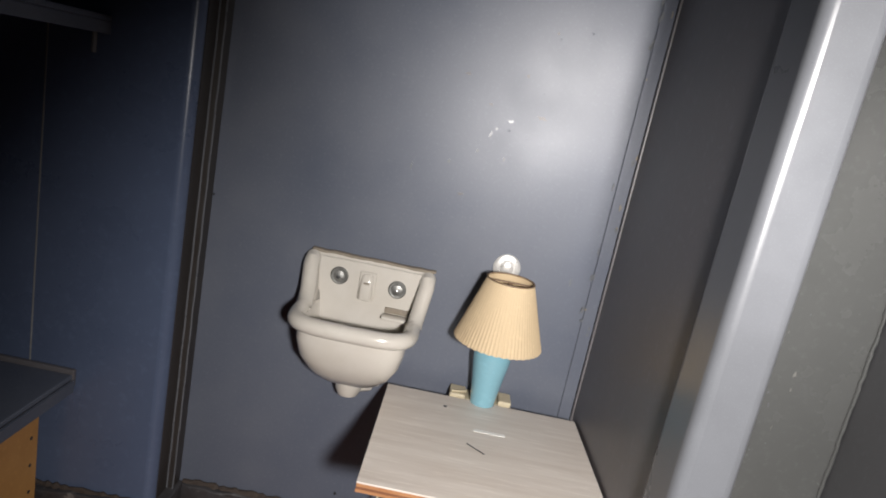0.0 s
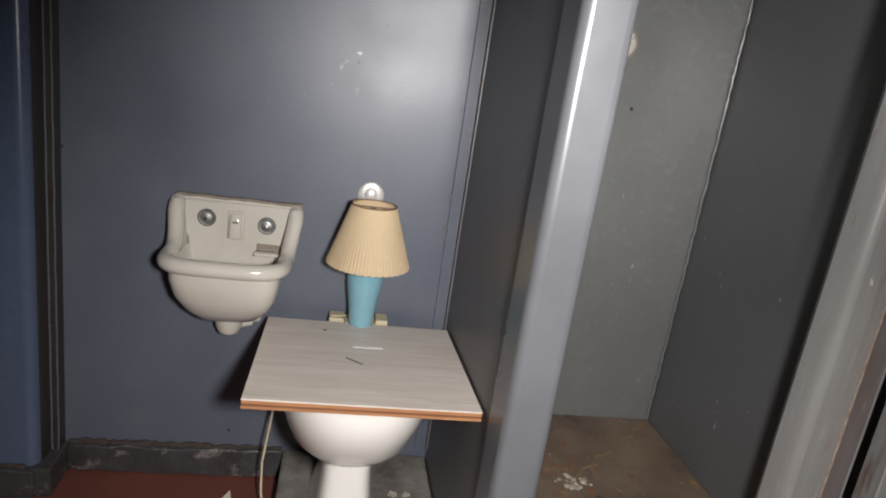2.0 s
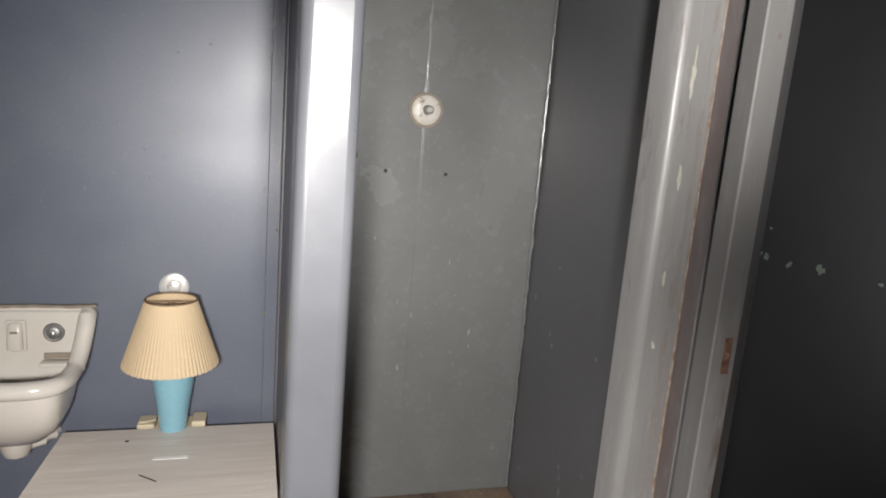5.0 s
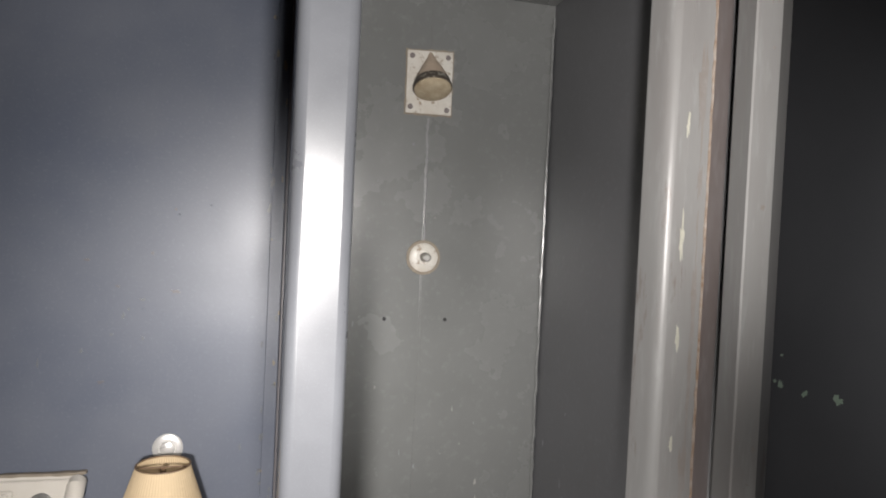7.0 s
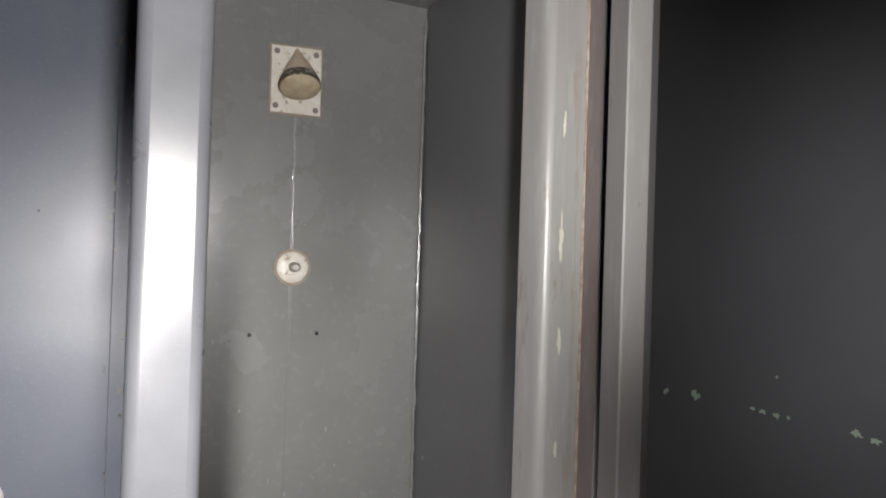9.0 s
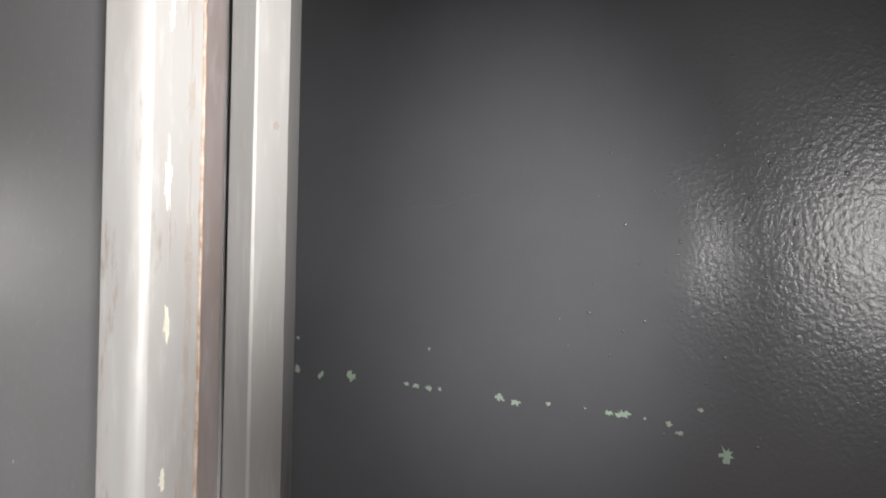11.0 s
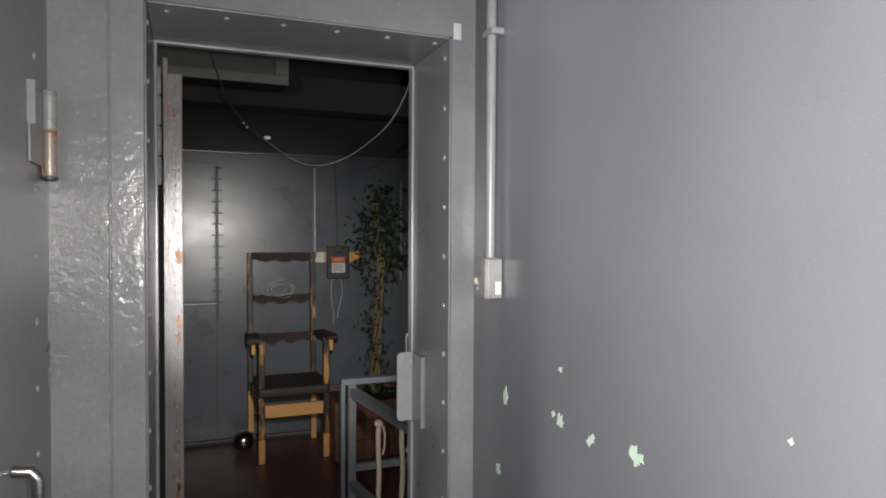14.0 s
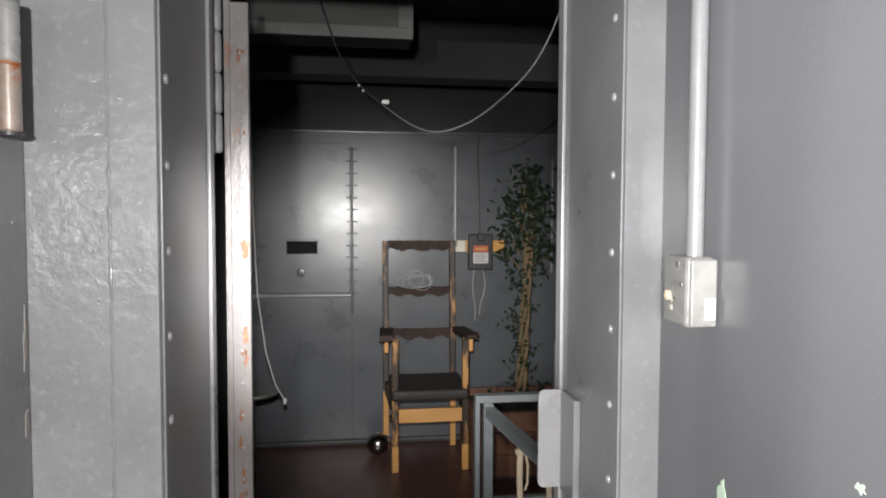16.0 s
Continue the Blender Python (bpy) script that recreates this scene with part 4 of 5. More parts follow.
va = [bm.verts.new(p) for p in ((-0.045, 1.565, FL + 0.001), (0.005, 1.50, FL + 0.002), (-0.02, 1.60, FL + 0.013))]
vb = [bm.verts.new(v.co + Vector((0, 0, 0.002))) for v in va]
bm.faces.new(va), bm.faces.new(vb)
for i in range(3):
    bm.faces.new((va[i], va[(i + 1) % 3], vb[(i + 1) % 3], vb[i]))
part("paper_scrap", bm, M_PAPER, None, "folded scrap of cream paper on the red floor", category="paper")

for k, (px, py, pz) in enumerate(((0.470, 1.47, 0.2725), (0.449, 1.50, 0.2725), (0.492, 1.50, 0.2725))):
    bm = blotch(0.024 - 0.006 * k, 0.015, 400 + k, 12, 0.0015)
    bmesh.ops.rotate(bm, verts=bm.verts, cent=(0, 0, 0), matrix=Matrix.Rotation(math.pi / 2, 3, "Y"))
    bmesh.ops.translate(bm, verts=bm.verts, vec=(px, py, pz))
    part("plaster_flake", bm, M_CRUMB, None, "flake of pale plaster lying on the concrete", category="debris", group="flakes behind the toilet")

# ---- cell: steel bunks along the west wall ----
bunk = thing("upper_bunk", (-1.2, 0.8, 1.50), "dark blue-grey painted steel upper bunk fixed to the wall", "bunk")
part("pan", box(-1.595, -0.745, -0.35, 1.573, 1.532, 1.545, 0.002), M_CELL, bunk)
part("edge_lip", box(-0.752, -0.745, -0.35, 1.573, 1.503, 1.5315, 0.002), M_CELL, bunk)
part("end_lip", box(-1.595, -0.7525, 1.566, 1.573, 1.503, 1.5315, 0.002), M_CELL, bunk)
part("bracket", box(-0.784, -0.777, 1.560, 1.5745, 1.455, 1.5025, 0.002), M_BEAD, bunk, "small pale steel tab")
low_bunk = thing("lower_bunk", (-1.2, 0.8, FL), "dark painted steel lower bunk standing on a pine box", "bunk")
part("pan", box(-1.595, -0.772, -0.35, 1.560, 0.607, 0.622, 0.003), M_CELL, low_bunk)
part("end_rail", box(-1.595, -0.770, 1.5605, 1.574, 0.585, 0.634, 0.003), M_SHOWERDARK, low_bunk)
bm = loft([[(-0.772, y, 0.6065), (-0.765, y, 0.606), (-0.767, y, 0.572), (-0.825, y, 0.520), (-0.835, y, 0.528), (-0.780, y, 0.580)] for y in (-0.35, 1.56)])
part("side_lip", bm, M_CELL, low_bunk, "folded steel side lip")
part("pine_box", box(-1.595, -0.828, -0.30, 1.52, FL, 0.5185, 0.004), M_PINE, low_bunk, "bare pine box below the pan")
for zz in (0.30, 0.38, 0.46):
    part("nail_head", lathe((-0.8278, 1.49, zz), [(0.005, 0), (0.005, 0.001)], 10, axis="x"), M_STRAP, low_bunk)

# ---- shower fittings ----
head = thing("wall_shower", (0.943, 1.70, 2.10), "corroded conical shower head on a square white plate", "shower head")
bm = loft([[(0.879, y, 2.019), (1.008, y, 2.021), (1.007, y, 2.196), (0.878, y, 2.190)] for y in (1.7078, 1.703)])
part("plate", bm, M_PLATE, head, "white metal plate", False)
bm = loft([[(0.874, y, 2.014), (1.012, y, 2.016), (1.011, y, 2.201), (0.874, y, 2.195)] for y in (1.7084, 1.7062)])
bmesh.ops.subdivide_edges(bm, edges=[e for e in bm.edges if e.calc_length() > 0.05], cuts=14)
for v in bm.verts:
    v.co.x += 0.004 * noise.noise(v.co * 60)
    v.co.z += 0.004 * noise.noise(v.co * 60 + Vector((9, 0, 0)))
part("grime_edge", bm, M_GRIME, head, "ring of dirt round the plate", False)
for x, z in ((0.891, 2.176), (0.993, 2.180), (0.891, 2.036), (0.995, 2.034)):
    part("screw", lathe((x, 1.7032, z), [(0.0075, 0), (0.0075, -0.002), (0.005, -0.0045)], 12, axis="y"), M_RUSTSTRIP, head)
apex, axis_d = Vector((0.942, 1.702, 2.186)), Vector((-0.005, -0.40, -0.92)).normalized()
head_u = axis_d.cross(Vector((0, 1, 0))).normalized()
head_v = axis_d.cross(head_u).normalized()


def ring_on_axis(d, r, n=36):
    return [apex + axis_d * d + r * (math.cos(2 * math.pi * i / n) * head_u + math.sin(2 * math.pi * i / n) * head_v) for i in range(n)]


part("collar", loft([ring_on_axis(d, r) for d, r in ((0.0915, 0.0468), (0.0918, 0.0478), (0.105, 0.0516), (0.108, 0.053), (0.116, 0.053))]), M_COLLAR, head, "blackened band with pale flakes")
part("cone", loft([ring_on_axis(d, r) for d, r in ((0.0, 0.005), (0.02, 0.013), (0.05, 0.029), (0.07, 0.038), (0.092, 0.0472))]), M_HEAD, head, "brown corroded cone")
part("rose", loft([ring_on_axis(d, r) for d, r in ((0.1165, 0.051), (0.121, 0.050), (0.126, 0.042), (0.128, 0.02))]), M_ROSE, head, "crusted spray face")
valve = thing("shower_valve", (0.949, 1.70, 1.62), "round white shower valve plate with a metal stud", "valve")
part("plate", lathe((0.949, 1.7078, 1.620), [(0.0405, 0), (0.0405, -0.004), (0.035, -0.008), (0.020, -0.0095), (0.018, -0.006)], 40, axis="y"), M_PLATE, valve)
part("grime_edge", lathe((0.949, 1.7085, 1.620), [(0.0490, 0), (0.0480, -0.0025), (0.040, -0.0032)], 34, axis="y"), M_GRIME, valve, "ring of dirt round the plate")
part("stud", lathe((0.952, 1.702, 1.621), [(0.014, 0), (0.013, -0.006), (0.011, -0.008), (0.011, -0.028), (0.007, -0.030)], 18, axis="y"), M_DULLMETAL, valve)
# flat near-black discs draw the shade in the screw holes
for x in (0.846, 1.020):
    part("screw_hole", lathe((x, 1.7086, 1.446), [(0.0054, 0), (0.0054, -0.001)], 12, axis="y"), M_SHADOW, wall_shower)
rnd = random.Random(8)
for k in range(26):
    x, z = (rnd.gauss(1.02, 0.09), rnd.gauss(0.86, 0.13)) if k < 16 else (rnd.uniform(0.7, 1.25), rnd.uniform(0.6, 2.2))
    bm = blotch(rnd.uniform(0.0015, 0.005), rnd.uniform(0.002, 0.011), 600 + k, 12, 0.0006)
    bmesh.ops.rotate(bm, verts=bm.verts, cent=(0, 0, 0), matrix=Matrix.Rotation(math.pi / 2, 3, "Z"))
    bmesh.ops.translate(bm, verts=bm.verts, vec=(x, 1.7083, max(0.5, z)))
    part("scuff", bm, M_FRAME if k % 3 else M_SCUFF, wall_shower)
for k in range(12):
    bm = blotch(rnd.uniform(0.002, 0.005), rnd.uniform(0.003, 0.012), 650 + k, 12, 0.0006)
    bmesh.ops.translate(bm, verts=bm.verts, vec=(1.3119, rnd.uniform(1.15, 1.65), rnd.uniform(0.55, 1.5)))
    part("scuff", bm, M_FRAME, side)
tray = bpy.data.objects["floor_shower"]
rnd = random.Random(14)
rings = []
for k in range(46):
    u = k / 45
    q = rnd.uniform(0.002, 0.0055)
    c = Vector((1.298 - 0.385 * u + 0.010 * math.sin(k * 0.6), 1.694 - 0.345 * u + 0.006 * math.sin(k * 0.9), 0.447))
    rings.append([c + Vector((q * math.cos(radians(45 * i)) * 0.7, -q * math.cos(radians(45 * i)) * 0.7, 0.6 * q * math.sin(radians(45 * i)))) for i in range(8)])
part("crust_ridge", loft(rings), M_OCHRE, tray, "crusted ochre ridge across the tray")
for k in range(26):
    bm = blotch(rnd.uniform(0.006, 0.026), rnd.uniform(0.004, 0.016), 800 + k, 14, 0.0005 + 0.00002 * k)
    bmesh.ops.rotate(bm, verts=bm.verts, cent=(0, 0, 0), matrix=Matrix.Rotation(math.pi / 2, 3, "Y"))
    bmesh.ops.translate(bm, verts=bm.verts, vec=(rnd.gauss(0.95, 0.10), rnd.gauss(1.37, 0.07), 0.4468))
    part("rust_stain", bm, (M_RUSTWET, M_OCHRE)[k % 5 == 0], tray)
rnd = random.Random(5)
bm = bmesh.new()
for k in range(64):
    c = Vector((rnd.gauss(0.920, 0.022), rnd.gauss(1.34, 0.014), 0.4475))
    if k > 22:
        c = Vector((rnd.uniform(0.75, 1.28), rnd.uniform(1.1, 1.69), 0.4475))
    if k > 46:
        c = Vector((1.295 - abs(rnd.gauss(0, 0.10)), 1.69 - abs(rnd.gauss(0, 0.015)), 0.4475))
    own = bmesh.new()
    bmesh.ops.create_icosphere(own, subdivisions=1, radius=1)
    s = rnd.uniform(0.004, 0.012) if k < 23 else rnd.uniform(0.001, 0.003)
    for v in own.verts:
        v.co = c + Vector((v.co.x * s * rnd.uniform(0.7, 1.3), v.co.y * s * rnd.uniform(0.6, 1.3), (v.co.z + 1) * s * 0.3 * rnd.uniform(0.5, 1.2)))
    join(bm, own)
part("plaster_crumbs", bm, M_CRUMB, None, "crumbs of fallen plaster on the shower tray", category="debris", kind="stuff")

# ---- passage: conduit and switch ----
cond = thing("switch_box", (2.33, 2.15, 1.43), "scratched grey surface switch box with a pipe conduit above", "switch")
part("box_body", box(2.295, 2.3386, 2.152, 2.226, 1.427, 1.530, 0.007, 3), M_BOXPAINT, cond)
part("cover", box(2.297, 2.337, 2.144, 2.1518, 1.430, 1.527, 0.003), M_BOXPAINT, cond)
part("rocker", box(2.317, 2.333, 2.1405, 2.1438, 1.440, 1.472, 0.001), M_LABELWHITE, cond, "cream rocker switch")
part("knob", lathe((2.2945, 2.205, 1.470), [(0.008, 0.0), (0.008, -0.004), (0.004, -0.006)], 12, axis="x"), M_CREAM, cond)
part("conduit", tube([(2.319, 2.176, 1.525), (2.319, 2.176, 2.0), (2.319, 2.177, 2.775)], 0.0125, 16), M_FRAME, cond, "grey painted steel conduit")
part("saddle", box(2.305, 2.3388, 2.145, 2.202, 2.075, 2.090, 0.002), M_FRAME, cond)

rnd = random.Random(61)
for k in range(7):
    bm = blotch(rnd.uniform(0.003, 0.008), rnd.uniform(0.002, 0.007), 700 + k, 12, 0.0006)
    bmesh.ops.translate(bm, verts=bm.verts, vec=(2.2948, rnd.uniform(2.162, 2.218), rnd.uniform(1.437, 1.52)))
    part("bare_patch", bm, (M_DULLMETAL, M_WHITECHIP)[k % 3 == 0], cond)

# bracket plate on the east jamb
plate = thing("keeper_plate", (2.25, 2.59, 1.02), "rounded grey steel keeper plate on the door jamb", "door latch")
bm = loft([[(x, y, z) for x, z in rounded(2.205, 2.262, 1.018, 1.226, 0.014)] for y in (2.583, 2.589)])
part("plate", bm, M_RIVET, plate)
part("web", box(2.252, 2.2664, 2.50, 2.583, 1.012, 1.224, 0.003), M_FRAME, plate)

# ---- the open door leaf ----
leaf = thing("door_1", (1.58, 2.70, FL), "open steel door seen on edge, chipped grey paint over rust", "door", kind="structure")
part("edge", box(1.553, 1.604, 2.700, 2.716, 0.20, 2.035, 0.003), M_LEAF, leaf)
bm = prism([(1.556, 2.7163), (1.6005, 2.7163), (1.430, 3.43), (1.386, 3.42)], 0.20, 2.035)
part("leaf_body", bm, M_FRAME, leaf, "riveted steel leaf swung back", False)
part("stile", box(1.5545, 1.5665, 2.694, 2.6998, 0.20, 2.075, 0.001), M_LEAF, leaf)
for k in range(26):
    piece("rivet", RIVET, leaf, (1.585, 2.700, 0.25 + 0.07 * k), FACE_SOUTH, 0.45)
for z0, z1 in ((1.72, 1.80), (1.802, 1.885), (1.887, 1.97), (1.972, 2.05)):
    part("hinge_knuckle", lathe((1.536, 2.70, z0), [(0.010, 0), (0.014, 0.005), (0.0145, (z1 - z0) / 2), (0.014, z1 - z0 - 0.005), (0.010, z1 - z0)], 14), M_RIVET, leaf)

rnd = random.Random(52)
edge = next(c for c in leaf.children if c.name.startswith("edge"))
for k in range(26):
    bm = blotch(rnd.uniform(0.003, 0.011), rnd.uniform(0.005, 0.026), 1000 + k, 15, 0.0006)
    bmesh.ops.rotate(bm, verts=bm.verts, cent=(0, 0, 0), matrix=Matrix.Rotation(math.pi / 2, 3, "Z"))
    bmesh.ops.translate(bm, verts=bm.verts, vec=(rnd.uniform(1.578, 1.594), 2.7001, rnd.choice((rnd.uniform(0.7, 1.3), rnd.uniform(0.5, 2.02)))))
    part("rust_patch", bm, (M_RUSTWET, M_STRIKE, M_RUSTWET)[k % 3], edge, "brown rust through the paint")
spots = [(rnd.uniform(1.570, 1.602), rnd.uniform(0.5, 2.02), rnd.uniform(0.001, 0.0032)) for _ in range(170)]
part("paint_lumps", lumps(spots, 53, lambda u, v, w: (u, 2.7001 - w, v)), M_LEAF, edge, "lumps in chipped paint", kind="stuff")

# ---- the chair room ----
part("wall_chair_west", box(0.1, 0.2, 2.64, 6.0, -0.1, 2.82), M_BACK, label="dark grey painted steel wall", kind="structure", category="wall")
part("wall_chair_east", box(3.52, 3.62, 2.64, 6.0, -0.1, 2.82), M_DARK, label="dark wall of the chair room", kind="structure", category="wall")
wall_back = part("wall_chair_north", box(0.2, 3.52, 5.80, 5.98, 0, 2.19), M_BACK, label="grey steel-sheeted wall with seams", kind="structure", category="wall")
part("ledge", box(0.2, 3.52, 5.775, 5.80, 2.172, 2.196, 0.004), M_BACK, wall_back)
part("sheet_joint", box(1.795, 1.801, 5.796, 5.80, 0.05, 0.92), M_STRAP, wall_back)
part("pipe", tube([(2.522, 5.785, 1.39), (2.522, 5.785, 2.09)], 0.014, 10), M_RIVET, wall_back)
part("pipe", tube([(3.23, 5.785, 1.2), (3.23, 5.785, 2.02)], 0.009, 10), M_FRAME, wall_back)
part("baseboard_chair", box(0.2, 3.52, 5.765, 5.7995, 0, 0.035, 0.006), M_PLINTH, label="dirty plinth along the chair room wall", kind="structure", category="baseboard")
# the recess gets its shade from this near-black colour
part("wall_chair_top", box(0.2, 3.52, 5.95, 6.05, 2.19, 2.82), M_DARK, label="recess over the steel wall, its shade put into a near-black colour", kind="structure", category="wall")
part("ceiling_beam", box(0.2, 3.52, 5.00, 5.20, 2.395, 2.72, 0.004), M_CEIL, label="grey painted ceiling beam", kind="structure", category="beam")

cell_door = thing("cell_door", (1.4, 5.80, 0.9), "riveted grey steel cell door with an open food slot", "door")
part("door_sheet", box(0.85, 1.786, 5.788, 5.7995, 1.07, 2.10, 0.003), M_BACK, cell_door)
part("strap", box(1.790, 1.809, 5.772, 5.7995, 0.923, 2.075, 0.003), M_STRAP, cell_door, "black strap hinge")
part("slot_frame", box(1.343, 1.576, 5.7835, 5.7882, 1.325, 1.440, 0.002), M_BACK, cell_door)
# a closed near-black plate; the slot's inner shade is its colour
part("slot", box(1.357, 1.564, 5.7825, 5.7838, 1.341, 1.428), M_SHADOW, cell_door, "near-black plate that draws the shade in the food slot")
part("bar", tube([(0.85, 5.772, 1.055), (1.792, 5.772, 1.055)], 0.014, 12), M_RIVET, cell_door, "round steel bar")
part("lock_boss", lathe((1.452, 5.788, 1.212), [(0.030, 0), (0.030, -0.002), (0.026, -0.0035), (0.010, -0.004)], 24, axis="y"), M_BACK, cell_door)
for k in range(13):
    zz = 1.06 + 0.083 * k
    part("strap_tooth", box(1.762, 1.838, 5.778, 5.7872, zz, zz + 0.011, 0.002), M_STRAP, cell_door)


def electric_chair():
    t = thing("electric_chair", (2.28, 5.5, 0.0), "tall scorched pine armchair with dark charred rails and straps", "chair")
    for x in (2.066, 2.508):
        leg = part("front_leg", beam((x, 5.25, 0.165), (x, 5.25, 0.845), 0.040, 0.042), M_WOOD, t)
        part("leg_tip", beam((x, 5.25, 0), (x, 5.25, 0.1648), 0.042, 0.044), M_PINE, leg, "clean pine leg end")
    for x in (2.030, 2.496):
        leg = part("back_leg", beam((x, 5.700, 0.40), (x - 0.003, 5.74, 1.43), 0.038, 0.042), M_WOOD, t)
        part("leg_tip", beam((x, 5.690, 0), (x, 5.700, 0.3998), 0.040, 0.044), M_PINE, leg, "clean pine leg end")
    part("front_apron", box(2.088, 2.486, 5.232, 5.256, 0.312, 0.398, 0.003), M_PINE, t, "honey-coloured pine board")
    part("side_rail", beam((2.055, 5.28, 0.43), (2.035, 5.67, 0.43), 0.026, 0.08), M_WOOD, t)
    part("side_rail", beam((2.503, 5.28, 0.43), (2.498, 5.67, 0.43), 0.026, 0.08), M_WOOD, t)
    part("stretcher", beam((2.05, 5.69, 0.20), (2.476, 5.69, 0.20), 0.03, 0.04), M_CHAR, t)
    part("seat", box(2.042, 2.530, 5.215, 5.675, 0.452, 0.520, 0.018, 3), M_LEATHER, t, "worn dark leather seat")
    for x, dx in ((2.022, -0.012), (2.535, 0.006)):
        part("armrest", beam((x + dx, 5.20, 0.852), (x - dx, 5.72, 0.815), 0.074, 0.030, 0.007), M_CHAR, t, "charred armrest")
        part("arm_post", beam((x + dx, 5.245, 0.755), (x + dx, 5.245, 0.834), 0.026, 0.034), M_PINE, t, "short pine block")

    def slat(z, h, wave, seed):
        q = random.Random(seed)
        xs = [2.050 + (2.484 - 2.050) * i / 34 for i in range(35)]
        top = [(x, z + h / 2 + wave * 0.35 * q.uniform(-1, 1)) for x in xs]
        low = [(x, z - h / 2 + wave * (0.9 * math.sin(i * 0.55 + seed) + 0.6 * q.uniform(-1, 1)) - 1.2 * wave * math.sin(i / 34 * math.pi)) for i, x in enumerate(xs)]
        ring = top + list(reversed(low))
        y = 5.735 - 0.035 * (1.43 - z)
        return loft([[(x, y - 0.014, zz) for x, zz in ring], [(x, y + 0.014, zz) for x, zz in ring]])

    for z, h, w, seed in ((1.405, 0.058, 0.008, 1), (1.088, 0.050, 0.010, 2), (0.796, 0.050, 0.012, 5)):
        part("back_slat", slat(z, h, w, seed), M_CHAR, t, "scorched slat with a burnt wavy edge")
    coil = []
    for i in range(120):
        a, g = i * 0.30, i / 120
        coil.append((2.245 + 0.030 * math.sin(g * 17) + (0.085 + 0.022 * math.sin(i * 0.053)) * math.cos(a), 5.690 + 0.007 * math.sin(i * 0.9), 1.158 + 0.014 * math.sin(g * 11 + 1) + (0.050 + 0.012 * math.cos(i * 0.071)) * math.sin(a)))
    part("wire_coil", tube(coil, 0.0019, 5), M_WIRE, t, "coiled pale wire hung on the back")
    return t


electric_chair()
ball = thing("iron_ball", (1.975, 5.56, 0.0), "polished steel prison ball on the floor beside the chair", "ball")
bm = bmesh.new()
bmesh.ops.create_uvsphere(bm, u_segments=32, v_segments=20, radius=0.074, matrix=Matrix.Translation((1.968, 5.56, 0.074)))
part("sphere", bm, M_BALL, ball)
part("eyelet", lathe((2.026, 5.545, 0.118), [(0.012, 0), (0.016, 0.004), (0.012, 0.008)], 16, axis="y"), M_STRAP, ball)

sign = thing("control_box", (2.70, 5.79, 1.22), "black control box with a red and white warning label", "control box")
part("case", box(2.612, 2.786, 5.735, 5.792, 1.225, 1.478, 0.008), M_BLACK, sign)
part("lever", box(2.672, 2.722, 5.70, 5.7348, 1.43, 1.485, 0.006), M_BLACK, sign)
part("red_label", box(2.645, 2.752, 5.7325, 5.7348, 1.352, 1.398, 0.0008), M_LABELRED, sign)
lab = part("white_label", box(2.645, 2.752, 5.7325, 5.7348, 1.272, 1.348, 0.0008), M_LABELWHITE, sign)
for k in range(4):
    part("text_line", box(2.655, 2.742 - 0.012 * (k % 2), 5.7315, 5.7324, 1.285 + 0.015 * k, 1.290 + 0.015 * k), M_STRAP, lab)
part("red_mark", box(2.66, 2.74, 5.7315, 5.7324, 1.368, 1.382), M_ORANGE, sign)
plank = thing("mounting_plank", (2.70, 5.795, 1.39), "orange pine plank behind the control box, pale at one end", "plank")
part("plank_body", box(2.60, 2.879, 5.7925, 5.7995, 1.352, 1.432, 0.002), M_ORANGE, plank)
part("pale_end", box(2.523, 2.599, 5.7925, 5.7995, 1.352, 1.432, 0.002), M_PAPER, plank)
for k, (x, dx) in enumerate(((2.655, -0.01), (2.715, 0.02))):
    part("hanging_wire", tube([(x + dx * math.sin(j * 0.7), 5.755, 1.225 - 0.045 * j) for j in range(9 - 1 * k)], 0.0027, 6), M_WIRE, sign, "loose pale wire")
part("lead", tube([(2.70, 5.79, 1.48), (2.695, 5.79, 1.75), (2.68, 5.79, 2.10), (2.70, 5.79, 2.18)], 0.005, 6), M_STRAP, sign)

# overhead unit and cable
# a framed ceiling box with a mesh front, its use left open
unit = thing("ceiling_unit", (1.5, 4.0, 2.72), "grey enamel ceiling box with a mesh front", "ceiling unit")
# housing coloured near-black to hold the shadow on its underside
part("housing", box(0.75, 2.043, 3.76, 3.93, 2.268, 2.45, 0.004), M_SHADOW, unit)
part("front_frame", box(0.75, 2.0435, 3.745, 3.7598, 2.262, 2.305, 0.003), M_FIXTURE, unit)
part("front_frame", box(1.985, 2.0435, 3.745, 3.7598, 2.3055, 2.45, 0.003), M_FIXTURE, unit)
part("grille", box(0.75, 1.9845, 3.752, 3.7598, 2.3055, 2.45), M_GRILLE, unit, "dark fine mesh")
for x in (0.9, 1.95):
    part("hanger", beam((x, 3.85, 2.45), (x, 3.85, 2.719), 0.03, 0.006, 0.001), M_CAGE, unit)


def sag(knots, steps=7):
    """A smooth hanging line through a few knots."""
    k = [Vector(p) for p in knots]
    k = [2 * k[0] - k[1]] + k + [2 * k[-1] - k[-2]]
    out = []
    for p0, p1, p2, p3 in zip(k, k[1:], k[2:], k[3:]):
        for j in range(steps):
            u = j / steps
            out.append(0.5 * (2 * p1 + (p2 - p0) * u + (2 * p0 - 5 * p1 + 4 * p2 - p3) * u ** 2 + (3 * p1 - p0 - 3 * p2 + p3) * u ** 3))
    return out + [k[-2]]


